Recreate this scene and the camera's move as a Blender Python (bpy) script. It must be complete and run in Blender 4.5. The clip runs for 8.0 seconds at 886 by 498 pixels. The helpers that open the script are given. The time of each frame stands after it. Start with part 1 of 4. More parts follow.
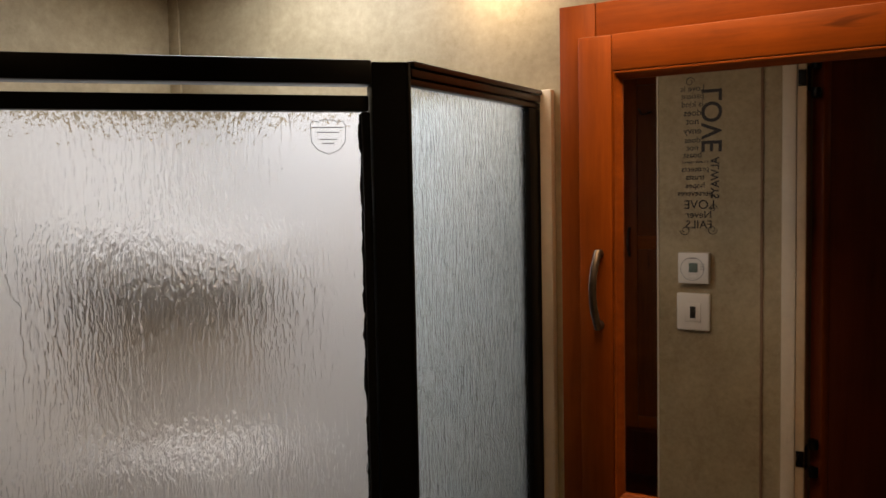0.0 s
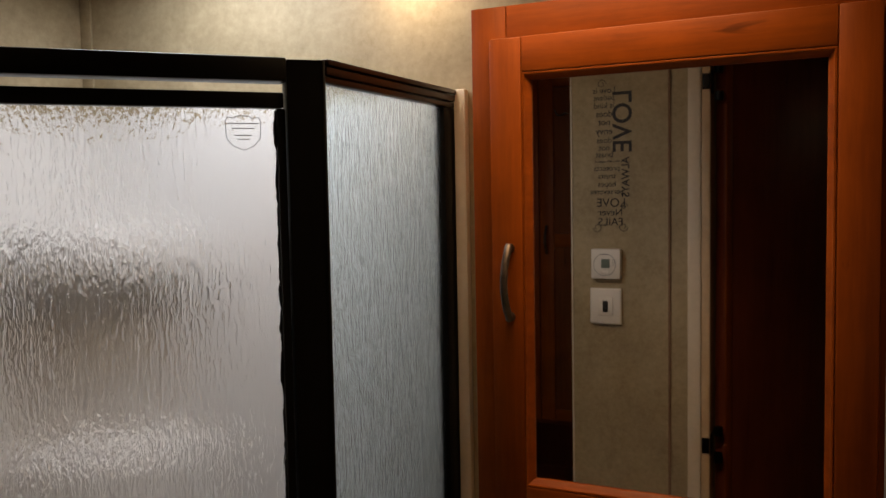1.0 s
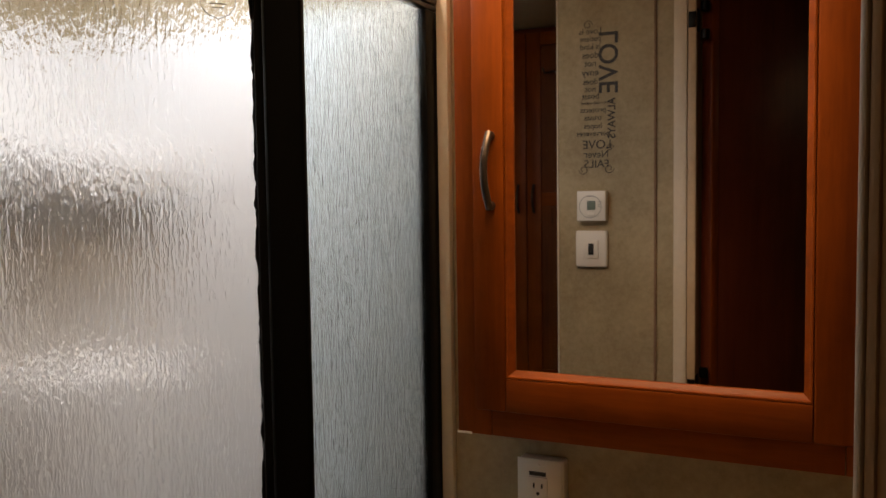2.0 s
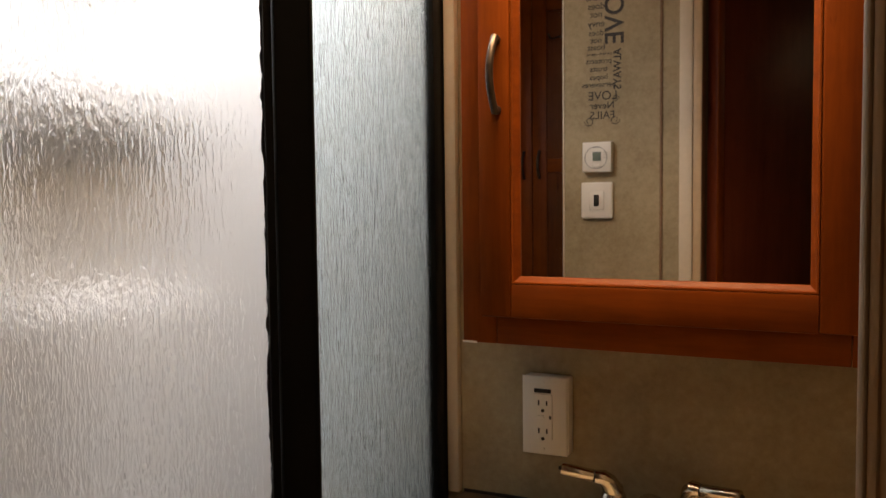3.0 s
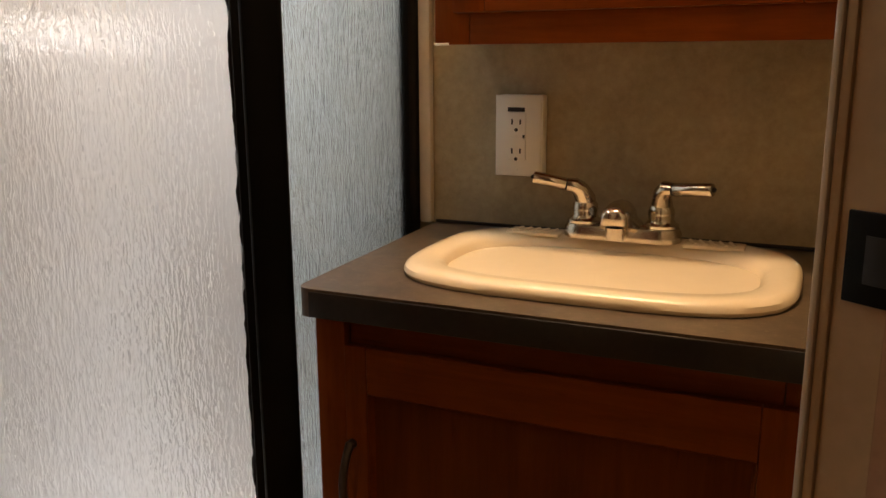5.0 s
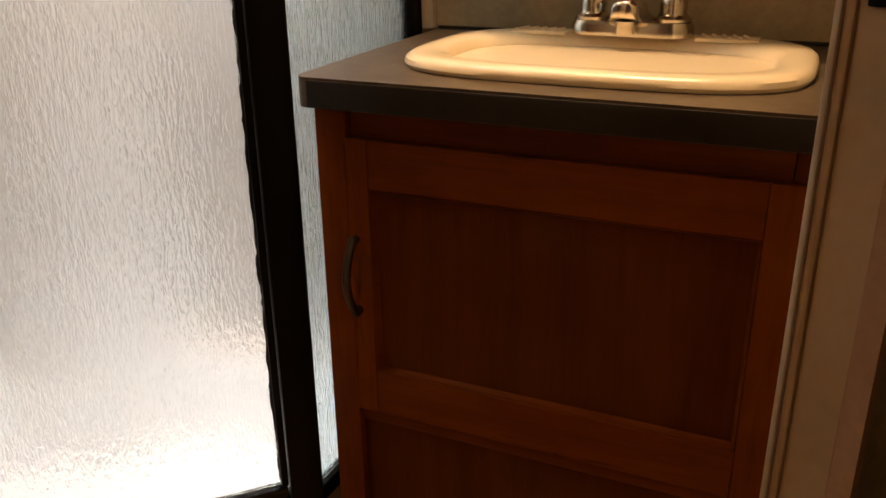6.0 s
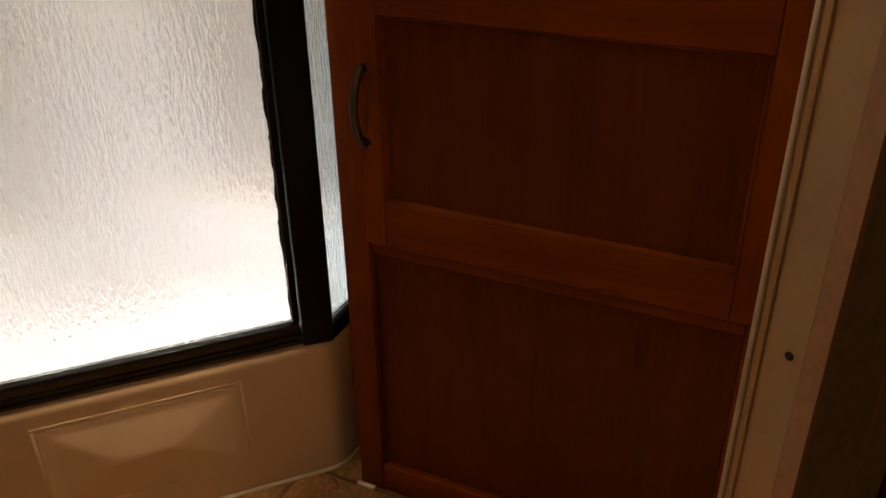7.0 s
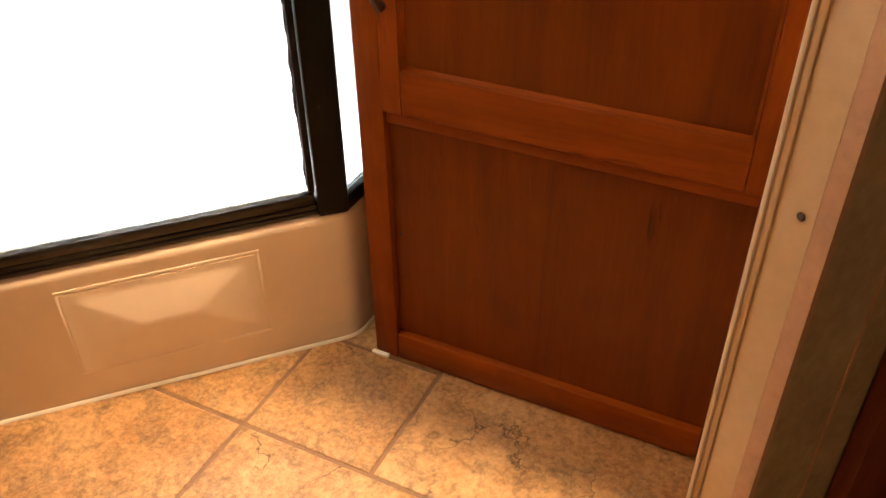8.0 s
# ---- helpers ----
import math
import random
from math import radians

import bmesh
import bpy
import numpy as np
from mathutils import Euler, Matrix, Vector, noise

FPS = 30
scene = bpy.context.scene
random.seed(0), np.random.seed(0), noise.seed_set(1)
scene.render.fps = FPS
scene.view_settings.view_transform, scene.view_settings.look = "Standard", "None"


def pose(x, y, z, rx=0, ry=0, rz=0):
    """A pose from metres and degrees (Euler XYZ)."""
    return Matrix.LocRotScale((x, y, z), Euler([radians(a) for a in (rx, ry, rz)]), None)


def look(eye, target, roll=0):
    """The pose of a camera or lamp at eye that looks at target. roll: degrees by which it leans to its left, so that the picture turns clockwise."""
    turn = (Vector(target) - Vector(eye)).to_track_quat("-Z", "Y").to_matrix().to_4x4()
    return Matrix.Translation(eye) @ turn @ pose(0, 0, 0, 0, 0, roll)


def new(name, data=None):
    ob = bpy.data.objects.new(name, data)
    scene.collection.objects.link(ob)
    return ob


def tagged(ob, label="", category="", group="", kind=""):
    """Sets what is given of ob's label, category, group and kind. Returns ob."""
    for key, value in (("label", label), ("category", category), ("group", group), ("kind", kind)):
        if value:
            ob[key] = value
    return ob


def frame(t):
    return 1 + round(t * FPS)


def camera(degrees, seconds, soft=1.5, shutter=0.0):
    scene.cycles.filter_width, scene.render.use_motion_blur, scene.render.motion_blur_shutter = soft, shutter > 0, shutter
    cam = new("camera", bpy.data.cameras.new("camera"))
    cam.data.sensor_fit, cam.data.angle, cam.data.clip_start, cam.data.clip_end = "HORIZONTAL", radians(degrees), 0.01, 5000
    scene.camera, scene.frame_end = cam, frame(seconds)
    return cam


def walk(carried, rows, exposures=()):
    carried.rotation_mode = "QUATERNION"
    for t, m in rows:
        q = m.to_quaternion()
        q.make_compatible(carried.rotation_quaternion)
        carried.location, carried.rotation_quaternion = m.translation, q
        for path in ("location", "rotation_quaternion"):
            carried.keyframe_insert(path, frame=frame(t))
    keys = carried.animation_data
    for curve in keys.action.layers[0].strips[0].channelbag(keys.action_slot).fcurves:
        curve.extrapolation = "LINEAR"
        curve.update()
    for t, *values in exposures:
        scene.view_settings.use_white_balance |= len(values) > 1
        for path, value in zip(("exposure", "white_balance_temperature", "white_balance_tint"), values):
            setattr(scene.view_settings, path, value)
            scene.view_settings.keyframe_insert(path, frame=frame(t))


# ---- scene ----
cam = camera(55.3, 8.0, soft=1.5)
PATH = [
    (0, (0.400, -1.189, 1.618), (-0.627, 0.523, 1.490), -1.12),
    (0.5, (0.426, -1.205, 1.645), (-0.510, 0.558, 1.517), -1.08),
    (1, (0.423, -1.207, 1.612), (-0.446, 0.589, 1.482), -1.06),
    (1.5, (0.429, -1.194, 1.535), (-0.419, 0.612, 1.405), -0.84),
    (3, (0.435, -1.205, 1.336), (-0.427, 0.595, 1.218), -0.66),
    (3.5, (0.435, -1.205, 1.268), (-0.425, 0.597, 1.150), -0.47),
    (4, (0.443, -1.204, 1.229), (-0.411, 0.599, 1.090), -0.38),
    (4.5, (0.448, -1.200, 1.183), (-0.391, 0.598, 0.932), -0.48),
    (5, (0.441, -1.198, 1.121), (-0.360, 0.582, 0.686), -0.33),
    (5.2, (0.438, -1.200, 1.096), (-0.347, 0.572, 0.603), -0.10),
    (6.3, (0.452, -1.202, 1.014), (-0.319, 0.458, 0.208), -0.83),
    (6.5, (0.457, -1.217, 0.995), (-0.309, 0.431, 0.159), -0.70),
    (7, (0.457, -1.230, 0.973), (-0.291, 0.350, -0.000), -0.85),
    (7.5, (0.458, -1.236, 0.956), (-0.281, 0.264, -0.142), -0.96),
    (8, (0.466, -1.239, 0.954), (-0.260, 0.192, -0.241), -0.93),
]
# seconds, stops, kelvin, tint
EXPOSURES = [
    (0, -1.70, 6400, 10), (1.0, -1.80, 6400, 10), (1.7, -1.40, 6400, 10), (2.8, -0.75, 6400, 10), (3.5, -0.65, 6450, 10), (4.0, -1.00, 6450, 10), (4.5, -0.85, 6500, 10),
    (5.0, -0.20, 6550, 10), (5.2, -0.05, 6600, 10), (6.3, 0.10, 6900, 10), (7.0, 0.15, 6900, 10), (7.3, 0.80, 6850, 10), (7.7, 1.9, 6650, 10), (8, 2.25, 6550, 10),
]
walk(cam, [(t, look(eye, target, roll)) for t, eye, target, roll in PATH], EXPOSURES)

# ---- light ----
world = bpy.data.worlds.new("world")
scene.world = world
world.use_nodes = True
wn = world.node_tree
sky = wn.nodes.new("ShaderNodeTexSky")
sky.sky_type, sky.sun_disc = "NISHITA", False
sky.sun_elevation, sky.sun_rotation = radians(50), radians(120)
wn.links.new(sky.outputs[0], wn.nodes["Background"].inputs[0])
wn.nodes["Background"].inputs[1].default_value = 0.08

CEIL = 2.03
WARM, COOL = (1.0, 0.66, 0.36), (0.90, 0.93, 1.0)


def area_lamp(name, m, power, colour, sx, sy=None, round_lamp=False):
    data = bpy.data.lights.new(name, "AREA")
    data.energy, data.color, data.size = power, colour, sx
    data.shape = "DISK" if round_lamp else "RECTANGLE"
    if sy:
        data.size_y = sy
    ob = new(name, data)
    ob.matrix_world = m
    return ob


# daylight in the skylight well over the shower, warm ceiling lamps, added fills
sky_lamp = area_lamp("skylight_light", pose(-0.51, -0.23, CEIL + 0.025), 11.0, COOL, 0.32, 0.32)
# second, narrow lamp added in the well to brighten the basin and lower walls
sky_beam = area_lamp("skylight_light", pose(-0.51, -0.23, CEIL + 0.13), 2.2, COOL, 0.30, 0.30)
sky_beam.data.spread = radians(36)


vanity_lamp = area_lamp("ceiling_lamp_light", pose(0.14, -0.30, CEIL - 0.046), 7.0, WARM, 0.40, 0.11)
vanity_lamp.data.spread = radians(125)
# added lamp that makes the glow high on the wall; its source is unknown
glow_lamp = area_lamp("glow_lamp_light", pose(-0.19, -0.055, CEIL - 0.030), 3.2, (1.0, 0.80, 0.60), 0.06, round_lamp=True)
room_lamp = area_lamp("ceiling_lamp_light", pose(-0.50, -0.78, CEIL - 0.046), 0.8, WARM, 0.22, 0.11)
room_lamp.data.spread = radians(120)
# extra point below the room lamp, added to brighten the upper walls
room_fill = bpy.data.lights.new("ceiling_lamp_light", "POINT")
room_fill.energy, room_fill.color, room_fill.shadow_soft_size = 1.2, WARM, 0.05
new("ceiling_lamp_light", room_fill).location = (-0.50, -0.78, CEIL - 0.10)
# no known lamp here: added to brighten the jamb and the hallway wall
hall_fill = area_lamp("hall_fill_light", pose(1.25, -2.10, CEIL - 0.046), 0.36, (1.0, 0.56, 0.30), 0.14, round_lamp=True)


# ---- materials ----
def mat(name):
    m = bpy.data.materials.new(name)
    m.use_nodes = True
    return m, m.node_tree, m.node_tree.nodes["Principled BSDF"]


def nd(nt, kind, **values):
    n = nt.nodes.new(kind)
    for k, v in values.items():
        n.inputs[k.replace("_", " ")].default_value = v
    return n


def mapped(nt, scale, coord="Object"):
    tc, mp = nt.nodes.new("ShaderNodeTexCoord"), nt.nodes.new("ShaderNodeMapping")
    nt.links.new(tc.outputs[coord], mp.inputs["Vector"])
    mp.inputs["Scale"].default_value = scale
    return mp.outputs[0]


def ramp(nt, fac, stops):
    r = nt.nodes.new("ShaderNodeValToRGB")
    e = r.color_ramp.elements
    while len(e) < len(stops):
        e.new(0.5)
    for el, (p, c) in zip(e, stops):
        el.position, el.color = p, (*c, 1)
    nt.links.new(fac, r.inputs[0])
    return r.outputs[0]


def noise_tex(nt, vec, scale, detail=4.0, rough=0.55, dist=0.0):
    n = nd(nt, "ShaderNodeTexNoise", Scale=scale, Detail=detail, Roughness=rough, Distortion=dist)
    nt.links.new(vec, n.inputs["Vector"])
    return n.outputs["Fac"]


def mix(nt, fac, a, b, mode="MIX"):
    n = nt.nodes.new("ShaderNodeMix")
    n.data_type, n.blend_type = "RGBA", mode
    for sock, v in ((n.inputs["Factor"], fac), (n.inputs["A"], a), (n.inputs["B"], b)):
        if isinstance(v, (int, float)):
            sock.default_value = v
        elif isinstance(v, tuple):
            sock.default_value = (*v, 1)
        else:
            nt.links.new(v, sock)
    return n.outputs["Result"]


def bump(nt, bsdf, height, strength, distance):
    b = nd(nt, "ShaderNodeBump", Strength=strength, Distance=distance)
    nt.links.new(height, b.inputs["Height"])
    nt.links.new(b.outputs[0], bsdf.inputs["Normal"])


def plain(name, colour, rough=0.45, metal=0.0, grain=60.0, vary=0.12, relief=0.0004, coat=0.0):
    m, nt, b = mat(name)
    v = mapped(nt, (1, 1, 1))
    n1, n2 = noise_tex(nt, v, grain), noise_tex(nt, v, grain / 9)
    lo, hi = tuple(c * (1 - vary) for c in colour), tuple(min(1, c * (1 + vary)) for c in colour)
    c = mix(nt, 0.5, ramp(nt, n1, [(0.3, lo), (0.7, hi)]), ramp(nt, n2, [(0.35, lo), (0.65, hi)]))
    nt.links.new(c, b.inputs["Base Color"])
    b.inputs["Roughness"].default_value, b.inputs["Metallic"].default_value = rough, metal
    b.inputs["Coat Weight"].default_value = coat
    if relief:
        bump(nt, b, n1, 0.3, relief)
    return m


def wallpaper():
    m, nt, b = mat("wallpaper")
    v = mapped(nt, (1, 1, 1))
    big, fine, grit = noise_tex(nt, v, 9, 6, 0.65, 0.4), noise_tex(nt, v, 70, 5, 0.7), noise_tex(nt, v, 420, 2)
    c = ramp(nt, big, [(0.32, (0.27, 0.205, 0.112)), (0.5, (0.37, 0.29, 0.168)), (0.68, (0.47, 0.375, 0.228))])
    c = mix(nt, 0.45, c, ramp(nt, fine, [(0.3, (0.23, 0.175, 0.092)), (0.7, (0.45, 0.365, 0.23))]))
    nt.links.new(c, b.inputs["Base Color"])
    b.inputs["Roughness"].default_value = 0.62
    bump(nt, b, grit, 0.25, 0.0006)
    return m


def wood(name, axis, dark, light, rough=0.42, knots=0.0, flecks=0.7):
    m, nt, b = mat(name)
    sc = [1.0, 1.0, 1.0]
    sc[axis] = 0.07
    v = mapped(nt, tuple(sc))
    info = nt.nodes.new("ShaderNodeObjectInfo")
    add = nt.nodes.new("ShaderNodeVectorMath")
    add.operation = "ADD"
    nt.links.new(v, add.inputs[0])
    nt.links.new(info.outputs["Random"], add.inputs[1])
    v = add.outputs[0]
    grain, fine, cloud = noise_tex(nt, v, 26, 6, 0.65, 0.7), noise_tex(nt, v, 190, 4, 0.7), noise_tex(nt, mapped(nt, (1, 1, 1)), 7, 4, 0.6, 0.6)
    mid = tuple((a + c) / 2 for a, c in zip(dark, light))
    c = ramp(nt, grain, [(0.28, dark), (0.5, mid), (0.72, light)])
    c = mix(nt, 0.35, c, ramp(nt, cloud, [(0.3, tuple(a * 0.75 for a in dark)), (0.7, light)]))
    c = mix(nt, 0.18, c, ramp(nt, fine, [(0.35, dark), (0.65, light)]))
    if knots:
        sk = [1.0, 1.0, 1.0]
        sk[axis] = 0.22
        k = noise_tex(nt, mapped(nt, tuple(sk)), 21, 2, 0.5, 0.2)
        c = mix(nt, ramp(nt, k, [(0.70, (0, 0, 0)), (0.80, (knots, knots, knots))]), c, tuple(a * 0.25 for a in dark))
    # short dark mineral streaks along the grain
    sf = [1.0, 1.0, 1.0]
    sf[axis] = 0.11
    streak = noise_tex(nt, mapped(nt, tuple(sf)), 62, 3, 0.55, 0.5)
    patch = ramp(nt, noise_tex(nt, mapped(nt, (1, 1, 1)), 5.5, 2), [(0.48, (0, 0, 0)), (0.60, (flecks, flecks, flecks))])
    c = mix(nt, mix(nt, 1.0, ramp(nt, streak, [(0.66, (0, 0, 0)), (0.74, (1, 1, 1))]), patch, "MULTIPLY"), c, tuple(a * 0.35 for a in dark))
    nt.links.new(c, b.inputs["Base Color"])
    b.inputs["Roughness"].default_value = rough
    b.inputs["Specular IOR Level"].default_value = 0.16
    bump(nt, b, fine, 0.12, 0.0004)
    return m


def rain_glass(name, across, along, strength, rough, tint, pebble=0.0):
    """Obscure glass with running streaks and small pebbles, as relief only."""
    m, nt, b = mat(name)
    a = noise_tex(nt, mapped(nt, (1.0, 1.0, along)), across, 2, 0.5, 0.8)
    c = noise_tex(nt, mapped(nt, (1, 1, along * 2.2)), across * 0.55, 2, 0.5, 0.9)
    d = noise_tex(nt, mapped(nt, (1, 1, 0.55)), across * 0.8, 1, 0.5, 0.6)
    height = a
    for layer, weight in ((c, 0.6), (d, pebble)):
        add = nt.nodes.new("ShaderNodeMath")
        add.operation = "MULTIPLY_ADD"
        add.inputs[1].default_value = weight
        nt.links.new(layer, add.inputs[0])
        nt.links.new(height, add.inputs[2])
        height = add.outputs[0]
    b.inputs["Base Color"].default_value = (*tint, 1)
    b.inputs["Transmission Weight"].default_value, b.inputs["Roughness"].default_value = 1.0, rough
    b.inputs["IOR"].default_value = 1.45
    bump(nt, b, height, strength, 0.006)
    return m


def tile_stone():
    m, nt, b = mat("floor_tile_stone")
    info = nt.nodes.new("ShaderNodeObjectInfo")
    geo = nt.nodes.new("ShaderNodeNewGeometry")
    add = nt.nodes.new("ShaderNodeVectorMath")
    add.operation = "MULTIPLY_ADD"
    add.inputs[1].default_value = (3, 3, 3)
    nt.links.new(info.outputs["Random"], add.inputs[0])
    nt.links.new(geo.outputs["Position"], add.inputs[2])
    v = add.outputs[0]
    big, mid, fine = noise_tex(nt, v, 6, 5, 0.6, 0.5), noise_tex(nt, v, 24, 6, 0.7, 0.8), noise_tex(nt, v, 120, 4, 0.7)
    c = ramp(nt, big, [(0.34, (0.33, 0.15, 0.045)), (0.5, (0.47, 0.27, 0.115)), (0.66, (0.62, 0.41, 0.21))])
    c = mix(nt, ramp(nt, mid, [(0.46, (0, 0, 0)), (0.62, (0.85, 0.85, 0.85))]), c, (0.15, 0.085, 0.035))
    c = mix(nt, 0.38, c, ramp(nt, fine, [(0.34, (0.14, 0.08, 0.035)), (0.66, (0.68, 0.49, 0.29))]))
    tone = ramp(nt, info.outputs["Random"], [(0.0, (0.80, 0.62, 0.44)), (0.5, (1.0, 0.93, 0.84)), (1.0, (0.92, 0.80, 0.62))])
    c = mix(nt, 0.55, c, mix(nt, 1.0, c, tone, "MULTIPLY"))
    spots = noise_tex(nt, v, 46, 5, 0.75, 1.0)
    c = mix(nt, ramp(nt, spots, [(0.58, (0, 0, 0)), (0.68, (0.6, 0.6, 0.6))]), c, (0.13, 0.075, 0.035))
    crack = nd(nt, "ShaderNodeTexVoronoi", Scale=7.0)
    crack.feature = "DISTANCE_TO_EDGE"
    warp = nt.nodes.new("ShaderNodeVectorMath")
    warp.operation = "MULTIPLY_ADD"
    warp.inputs[1].default_value = (0.09, 0.09, 0.09)
    wnz = nd(nt, "ShaderNodeTexNoise", Scale=30.0, Detail=4.0)
    nt.links.new(v, wnz.inputs["Vector"])
    nt.links.new(wnz.outputs["Color"], warp.inputs[0])
    nt.links.new(v, warp.inputs[2])
    nt.links.new(warp.outputs[0], crack.inputs["Vector"])
    line = ramp(nt, crack.outputs["Distance"], [(0.0, (0.9, 0.9, 0.9)), (0.014, (0, 0, 0))])
    gate = ramp(nt, noise_tex(nt, v, 5, 2), [(0.5, (0, 0, 0)), (0.62, (1, 1, 1))])
    c = mix(nt, mix(nt, 1.0, line, gate, "MULTIPLY"), c, (0.05, 0.03, 0.015))
    nt.links.new(c, b.inputs["Base Color"])
    b.inputs["Roughness"].default_value = 0.42
    bump(nt, b, mid, 0.25, 0.0012)
    return m


def laminate():
    m, nt, b = mat("laminate_counter")
    v = mapped(nt, (1, 1, 1))
    cloud, speck, fine = noise_tex(nt, v, 11, 5, 0.7, 0.6), noise_tex(nt, v, 170, 3, 0.7), noise_tex(nt, v, 55, 5, 0.7, 0.5)
    c = ramp(nt, cloud, [(0.32, (0.045, 0.030, 0.020)), (0.5, (0.080, 0.054, 0.034)), (0.68, (0.125, 0.088, 0.056))])
    c = mix(nt, 0.35, c, ramp(nt, fine, [(0.35, (0.04, 0.027, 0.018)), (0.65, (0.14, 0.10, 0.065))]))
    c = mix(nt, ramp(nt, speck, [(0.62, (0, 0, 0)), (0.70, (0.7, 0.7, 0.7))]), c, (0.19, 0.145, 0.10))
    nt.links.new(c, b.inputs["Base Color"])
    b.inputs["Roughness"].default_value = 0.34
    bump(nt, b, speck, 0.2, 0.0003)
    return m


CH_D, CH_L = (0.122, 0.0235, 0.0013), (0.295, 0.0635, 0.0035)
M_WALL = wallpaper()
M_WOOD_V = wood("cherry_wood_upright", 2, CH_D, CH_L)
M_WOOD_H = wood("cherry_wood_level", 0, CH_D, CH_L)
M_PANEL = wood("cherry_panel", 2, (0.082, 0.0165, 0.0014), (0.19, 0.043, 0.0032), 0.38, 0.8)
M_DOOR = wood("dark_cherry_door", 2, (0.10, 0.020, 0.008), (0.20, 0.048, 0.018), 0.4, 0.6)
M_BLACK = plain("dark_bronze_frame", (0.0025, 0.0022, 0.002), 0.38, 0.0, 90, 0.2)
M_BLACK.node_tree.nodes["Principled BSDF"].inputs["Specular IOR Level"].default_value = 0.16
M_BRONZE = plain("bronze_top_rail", (0.026, 0.014, 0.009), 0.3, 0.6, 90, 0.2)
M_SILL = plain("dark_bronze_sill", (0.006, 0.006, 0.006), 0.2, 0.0, 90, 0.2)
M_REFRACTED = plain("black_refracted_edge", (0.01, 0.01, 0.011), 0.6)
M_GLASS = rain_glass("rain_glass", 240, 0.17, 0.34, 0.14, (0.95, 0.95, 0.95), 0.45)
# the blue tint puts the cool daylight behind this pane into its colour
M_GLASS_SIDE = rain_glass("rain_glass_side", 420, 0.07, 0.19, 0.20, (0.82, 0.95, 1.0), 0.15)
M_SURROUND = plain("shower_surround_acrylic", (0.80, 0.78, 0.75), 0.3, 0, 40, 0.03, 0.0)
M_PAN = plain("shower_pan_acrylic", (0.80, 0.67, 0.55), 0.36, 0, 30, 0.04, 0.0)
M_CAULK = plain("caulk_white", (0.80, 0.76, 0.69), 0.6)
M_COUNTER = laminate()
M_FRONT_STRIP = plain("dark_front_strip", (0.016, 0.011, 0.008), 0.4, 0, 130, 0.4, 0.0003)
M_SINK = plain("cream_sink", (0.77, 0.64, 0.45), 0.2, 0, 30, 0.03, 0.0)
M_CHROME = plain("brushed_nickel", (0.62, 0.56, 0.48), 0.2, 1.0, 160, 0.08, 0.0001)
M_PLASTIC = plain("white_plastic", (0.74, 0.70, 0.64), 0.4, 0, 50, 0.03, 0.0)
M_SLOT = plain("slot_black", (0.015, 0.012, 0.011), 0.6)
M_LCD = plain("lcd_grey", (0.16, 0.20, 0.17), 0.25)
M_HANDLE = plain("antique_bronze_pull", (0.10, 0.075, 0.058), 0.36, 0.85, 90, 0.35)
M_JAMB = plain("beige_jamb_laminate", (0.54, 0.38, 0.225), 0.5, 0, 80, 0.1)
M_EDGE = plain("pale_jamb_edge", (0.66, 0.56, 0.43), 0.5, 0, 80, 0.06)
M_CORE = plain("raw_jamb_core", (0.48, 0.29, 0.18), 0.6, 0, 120, 0.15)
M_CEIL = plain("ceiling_panel", (0.42, 0.34, 0.22), 0.6, 0, 60, 0.06)
M_GROUT = plain("grout_brown", (0.21, 0.122, 0.07), 0.75, 0, 200, 0.2)
M_TILE = tile_stone()
M_INK = plain("decal_ink", (0.022, 0.018, 0.015), 0.55)
M_INK_SOFT = plain("decal_ink_grey", (0.032, 0.026, 0.02), 0.55)
M_STICKER = plain("glass_mark_grey", (0.34, 0.33, 0.32), 0.6)
m_, nt_, b_ = mat("silvered_mirror")
b_.inputs["Metallic"].default_value, b_.inputs["Roughness"].default_value = 1.0, 0.015
b_.inputs["Base Color"].default_value = (0.86, 0.86, 0.84, 1)
M_MIRROR = m_
m_, nt_, b_ = mat("lamp_diffuser")
b_.inputs["Emission Color"].default_value, b_.inputs["Emission Strength"].default_value = (*WARM, 1), 3.0
M_LAMP = m_
m_, nt_, b_ = mat("skylight_dome")
b_.inputs["Emission Color"].default_value, b_.inputs["Emission Strength"].default_value = (*COOL, 1), 3.0
M_DOME = m_


# ---- builders ----
def thing(name, loc, label, category, group="", kind=""):
    ob = new(name)
    ob.location = loc
    ob.empty_display_size = 0.05
    return tagged(ob, label, category, group, kind)


def world_of(ob):
    m = ob.matrix_parent_inverse @ ob.matrix_basis
    return world_of(ob.parent) @ m if ob.parent else ob.matrix_basis.copy()


def part(name, bm, material, parent, label=""):
    """One mesh, given in world coordinates, under a thing or a part."""
    me = bpy.data.meshes.new(name)
    bmesh.ops.recalc_face_normals(bm, faces=bm.faces)
    for fc in bm.faces:
        fc.smooth = True
    for e in bm.edges:
        e.smooth = len(e.link_faces) == 2 and e.calc_face_angle(3.0) < 0.7
    bm.to_mesh(me)
    bm.free()
    me.materials.append(material)
    ob = new(name, me)
    if parent:
        ob.parent = parent
        ob.matrix_parent_inverse = world_of(parent).inverted()
    return tagged(ob, label)


def struct(name, bm, material, label, category):
    ob = part(name, bm, material, None)
    return tagged(ob, label, category, kind="structure")


